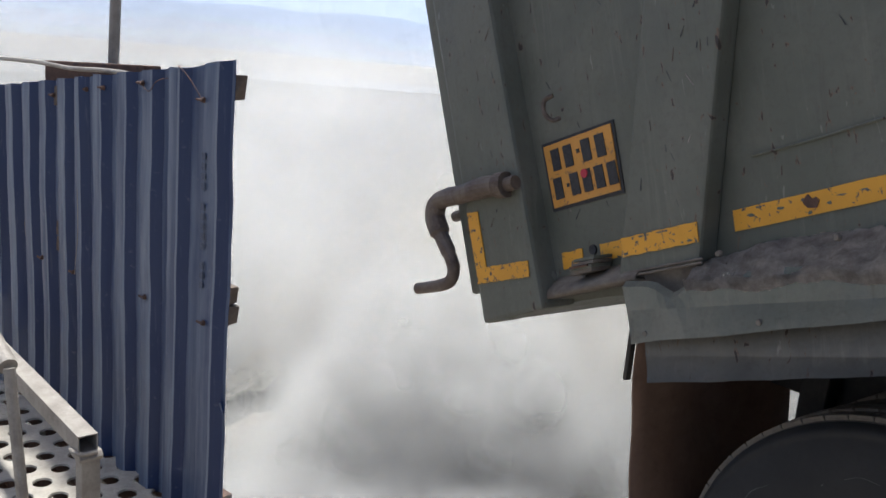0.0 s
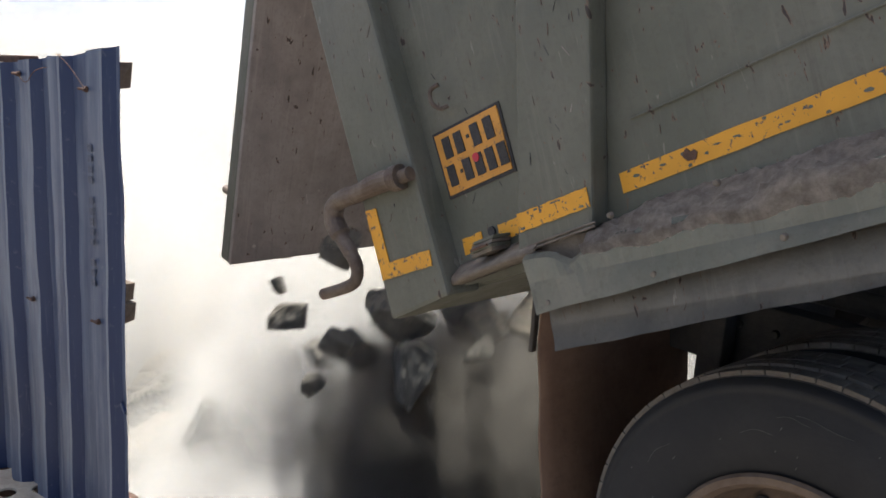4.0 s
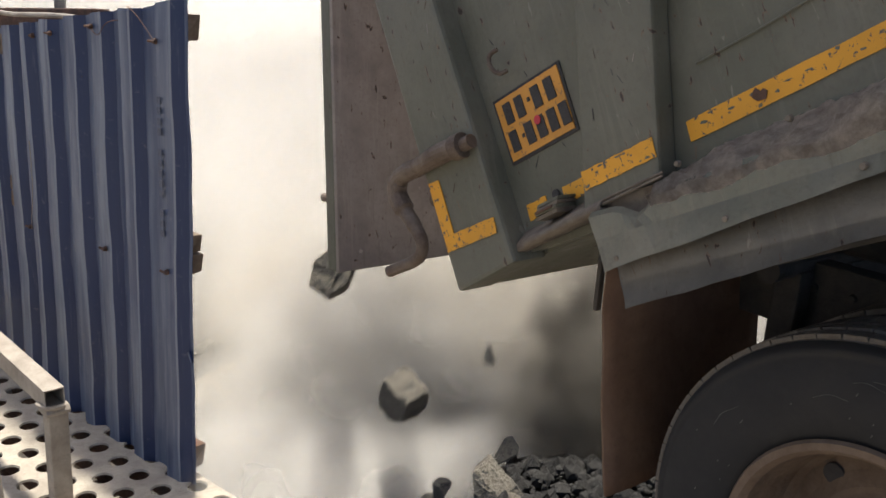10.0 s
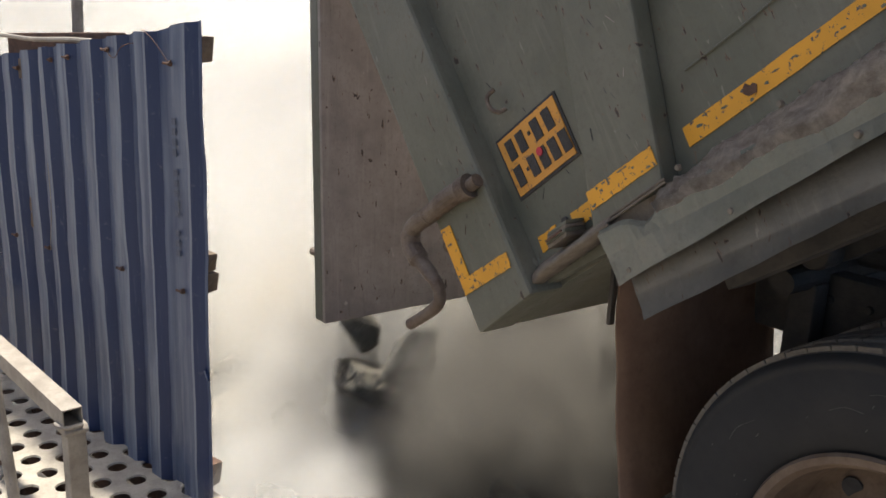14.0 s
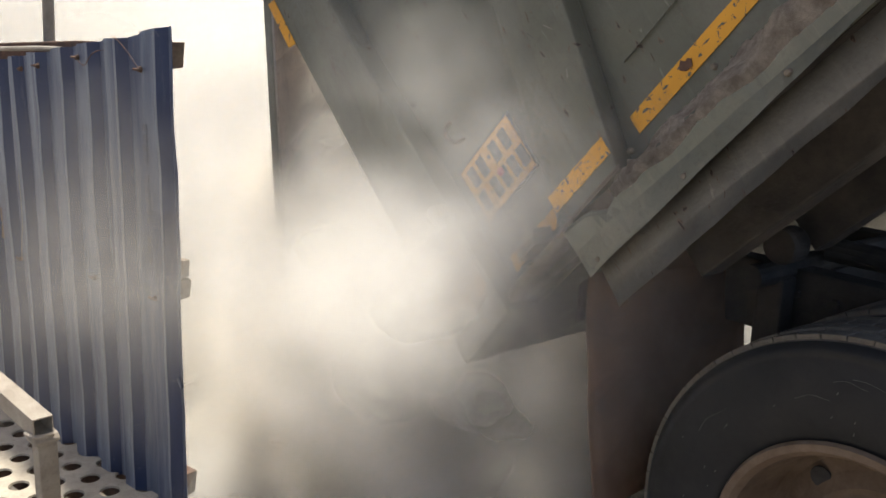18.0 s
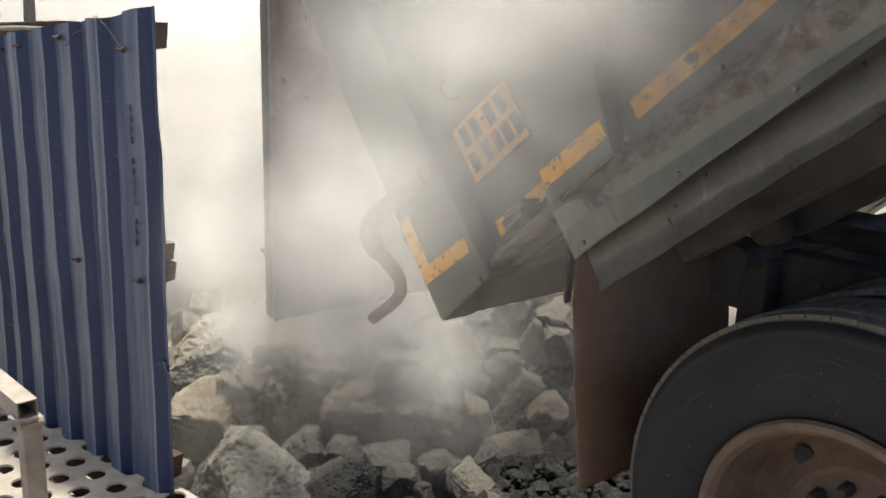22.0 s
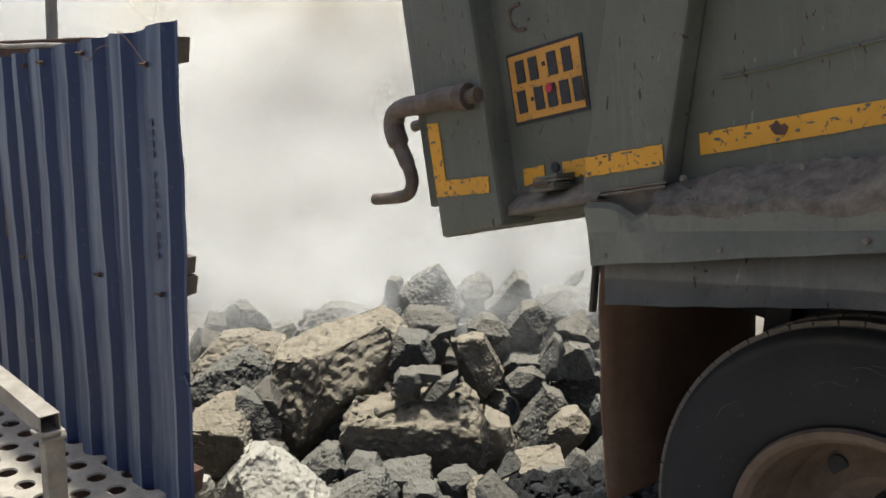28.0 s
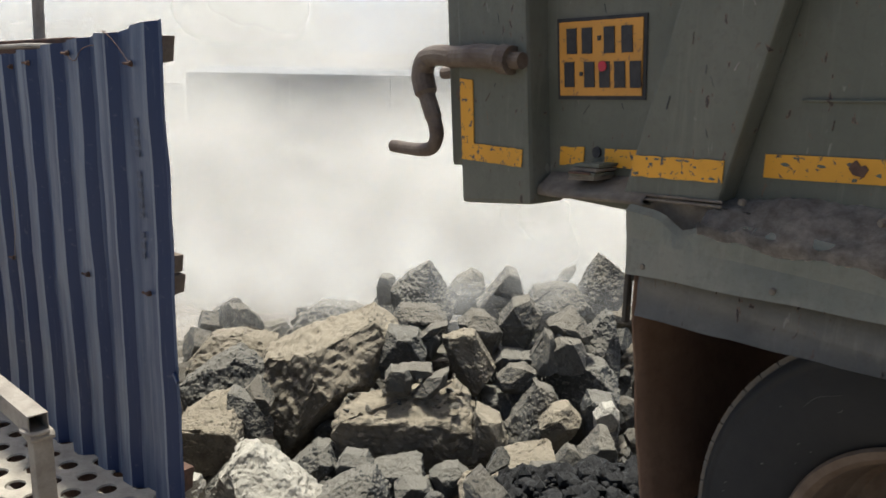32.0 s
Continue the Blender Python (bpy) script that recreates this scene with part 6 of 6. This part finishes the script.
    for k in range(8):
        r, a = 0.16 + 0.12 * k, rnd.uniform(1.55, 1.95)
        up = 1.66 if k in (2, 3, 5, 6) else 1.42 + 0.16 * (k % 3)
        cloud("pale" if k in (2, 3, 5, 6) else "wisp", rnd.uniform(0.36, 0.48), [(0, view(r - 0.2, a + 5.0, 0.4)), (17, view(r - 0.3, a + 2.4, 0.6)), (19.5, view(r - 0.25, a + 0.5, up - 0.2)), (20.8, view(r - 0.05, a, up)), (22.2, view(r, a, up + 0.08)), (23.6, view(r - 0.1, a + 0.4, up + 0.5)), (25, view(r - 0.6, a + 3.0, up + 0.9)), (27, view(3 * r - 2.4, a + 7, up - 1.2)), (32, view(4 * r - 3.4, a + 9, up - 3.0))])
    r, a = -1.05, 2.85
    cloud("veil", 0.85, [(0, view(r + 0.6, a + 5, 0.3)), (15, view(r + 0.5, a + 3, 0.4)), (17.5, view(r + 0.1, a + 0.2, 0.7)), (18.8, view(r, a - 0.45, 1.15)), (19.6, view(r - 0.1, a - 0.4, 1.2)), (21, view(r - 0.4, a + 2.2, 1.0)), (25, view(r - 2, a + 6, 0.8)), (32, view(r - 4, a + 10, 0.2))])


build_dust()


# ---- all that moves ----
def body_pose(t):
    return pose(HX, 0, HZ, 0, -lerp_rows(TILT, t), 0)


GATE_SWING = [(0, 1.8), (2.9, 1.8), (3.1, 9.9), (3.4, 39.8), (4.0, 39.8), (4.5, 35.3), (6.5, 26.9), (7.0, 25.3), (7.5, 14.5), (8.0, 16.8), (8.5, 23.8), (9.0, 27.7), (10.0, 28.4), (10.5, 16.9), (11.0, 22.3), (11.5, 30.0), (12.0, 35.4), (12.5, 33.9), (13.0, 33.9), (14.0, 38.6), (14.5, 39.4), (16.5, 42.7), (19.0, 46.7), (20.0, 45.9), (21.0, 45.8), (22.0, 42.5), (23.0, 35.4), (23.5, 26.1), (24.0, 10.7), (24.5, 19.1), (25.0, 22.2), (25.5, 14.5),
              (26.5, 1.8), (32, 1.8)]


def fall_rows(start, land, t0, spin):
    """A stone rests in the body, slides to the sill, drops in an arc and lies on the heap."""
    rows = []
    for t in [0, *np.arange(2.0, t0 - 1.0, 2.0)]:
        rows.append((float(t), body_pose(float(t)) @ start))
    sill = Vector((-0.66, start.translation.y, start.translation.z * 0.5 + 0.08))
    for q, u in ((-0.9, 0.0), (-0.45, 0.45), (0.0, 1.0)):
        p = start.translation.lerp(sill, u)
        rows.append((t0 + q, body_pose(t0 + q) @ (Matrix.Translation(p) @ start.to_3x3().to_4x4())))
    a, b = rows[-1][1], land
    drop = max(0.1, a.translation.z - b.translation.z)
    T = math.sqrt(2 * drop / 9.8) + 0.12
    qa, qb = a.to_quaternion(), b.to_quaternion()
    for u in (0.25, 0.5, 0.75, 1.0):
        p = a.translation.lerp(b.translation, u)
        p.z = a.translation.z - drop * (u * u * 0.85 + 0.15 * u)
        rows.append((t0 + T * u, Matrix.Translation(p) @ qa.slerp(qb, u).to_matrix().to_4x4()))
    rows.append((32.0, b))
    return rows


def drop_rows(row, rnd):
    """A stone slides to the sill, leaves it in a throw through the given place, and comes to rest on the heap."""
    t, x, y, z, size = row
    yb = min(max(y, 0.14 + size * 0.5), 1.9)
    sill = Vector((-0.66, yb, 0.06 + size * 0.4))
    e = body_pose(t - 0.3) @ sill
    sink = 0.6
    fall = (-sink + math.sqrt(sink * sink + 2 * 9.8 * max(0.05, e.z - z))) / 9.8
    t0 = t - fall
    a = [rnd.uniform(0, 360) for _ in range(3)]
    start = pose(rnd.uniform(0.3, 3.2), yb, 0.08 + size * 0.5 + rnd.uniform(0, 0.3), *a)
    turn = start.to_3x3().to_4x4()
    rows = [(float(q), body_pose(float(q)) @ start) for q in [0, *np.arange(2.0, t0 - 1.0, 2.0)]]
    for q, u in ((-0.8, 0.0), (-0.4, 0.45), (0.0, 1.0)):
        rows.append((t0 + q, body_pose(t0 + q) @ (Matrix.Translation(start.translation.lerp(sill, u)) @ turn)))
    p0 = rows[-1][1].translation.copy()
    v = Vector(((x - p0.x) / fall, (y - p0.y) / fall, 0))
    rest = heap_z(x, y) + size * 0.25
    land = (-sink + math.sqrt(sink * sink + 2 * 9.8 * max(0.1, p0.z - rest))) / 9.8
    spin = [rnd.uniform(-150, 150) for _ in range(3)]
    for k in range(1, 7):
        q = land * k / 6
        p = p0 + v * q
        p.z = p0.z - sink * q - 4.9 * q * q
        base = body_pose(t0) @ turn
        r = base.to_quaternion() @ Euler([radians(c * q) for c in spin]).to_quaternion()
        rows.append((t0 + q, Matrix.Translation(p) @ r.to_matrix().to_4x4()))
    rows.append((32.0, rows[-1][1]))
    return rows


def motions():
    walk(TRUCK, [(t, pose(s, 0, 0)) for t, s in ROLL])
    walk(BODY, [(t, body_pose(t)) for t, _ in TILT])
    rows = []
    for t in sorted({*[r[0] for r in TILT], *[r[0] for r in GATE_SWING]}):
        tilt, swing = lerp_rows(TILT, t), lerp_rows(GATE_SWING, t)
        p = body_pose(t) @ Vector((GATE_X, 0, GATE_Z))
        rows.append((t, pose(p.x, 0, p.z, 0, -tilt - 7.1 + swing, 0)))
    walk(GATE, rows)
    for w in WHEELS:
        m = w.matrix_basis.copy()
        walk(w, [(t, Matrix.Translation(m.translation) @ Matrix.Rotation(s / 0.52, 4, "Y") @ m.to_3x3().to_4x4()) for t, s in ROLL])
    rnd = random.Random(3)
    for ob, m, size, group in ROCKS:
        p = m.translation
        dist = -0.77 * (p.x + 0.55) + 0.63 * (p.y - 0.55)
        if group == "chip" or (group != "far" and p.y > 0.1 and p.y < 2.25 and p.x > -2.9 and rnd.random() < 0.62):
            t0 = rnd.choice((rnd.uniform(3.05, 4.5), rnd.uniform(3.2, 4.3), rnd.uniform(4.5, 9.6), rnd.uniform(9.0, 14), rnd.uniform(12, 19)))
            if size > 0.3:
                t0 = rnd.choice((rnd.uniform(4.7, 6.0), rnd.uniform(14.7, 16.0), rnd.uniform(15.0, 18.8)))
            y = min(2.0, max(0.12 + size * 0.55, p.y * 0.9 + 0.1))
            start = pose(rnd.uniform(0.1, 3.4), y, 0.06 + size * 0.5 + rnd.uniform(0, 0.35), rnd.uniform(-90, 90), rnd.uniform(-90, 90), rnd.uniform(-90, 90))
            walk(ob, fall_rows(start, m, t0, 0))
        else:
            ob.matrix_basis = m @ Matrix.Diagonal((*ob.scale, 1))
    for ob, row in DROPS:
        walk(ob, drop_rows(row, rnd))
    for ob, rows, turn in CLOUDS:
        walk(ob, [(t, pose(*p)) for t, p in rows])


motions()
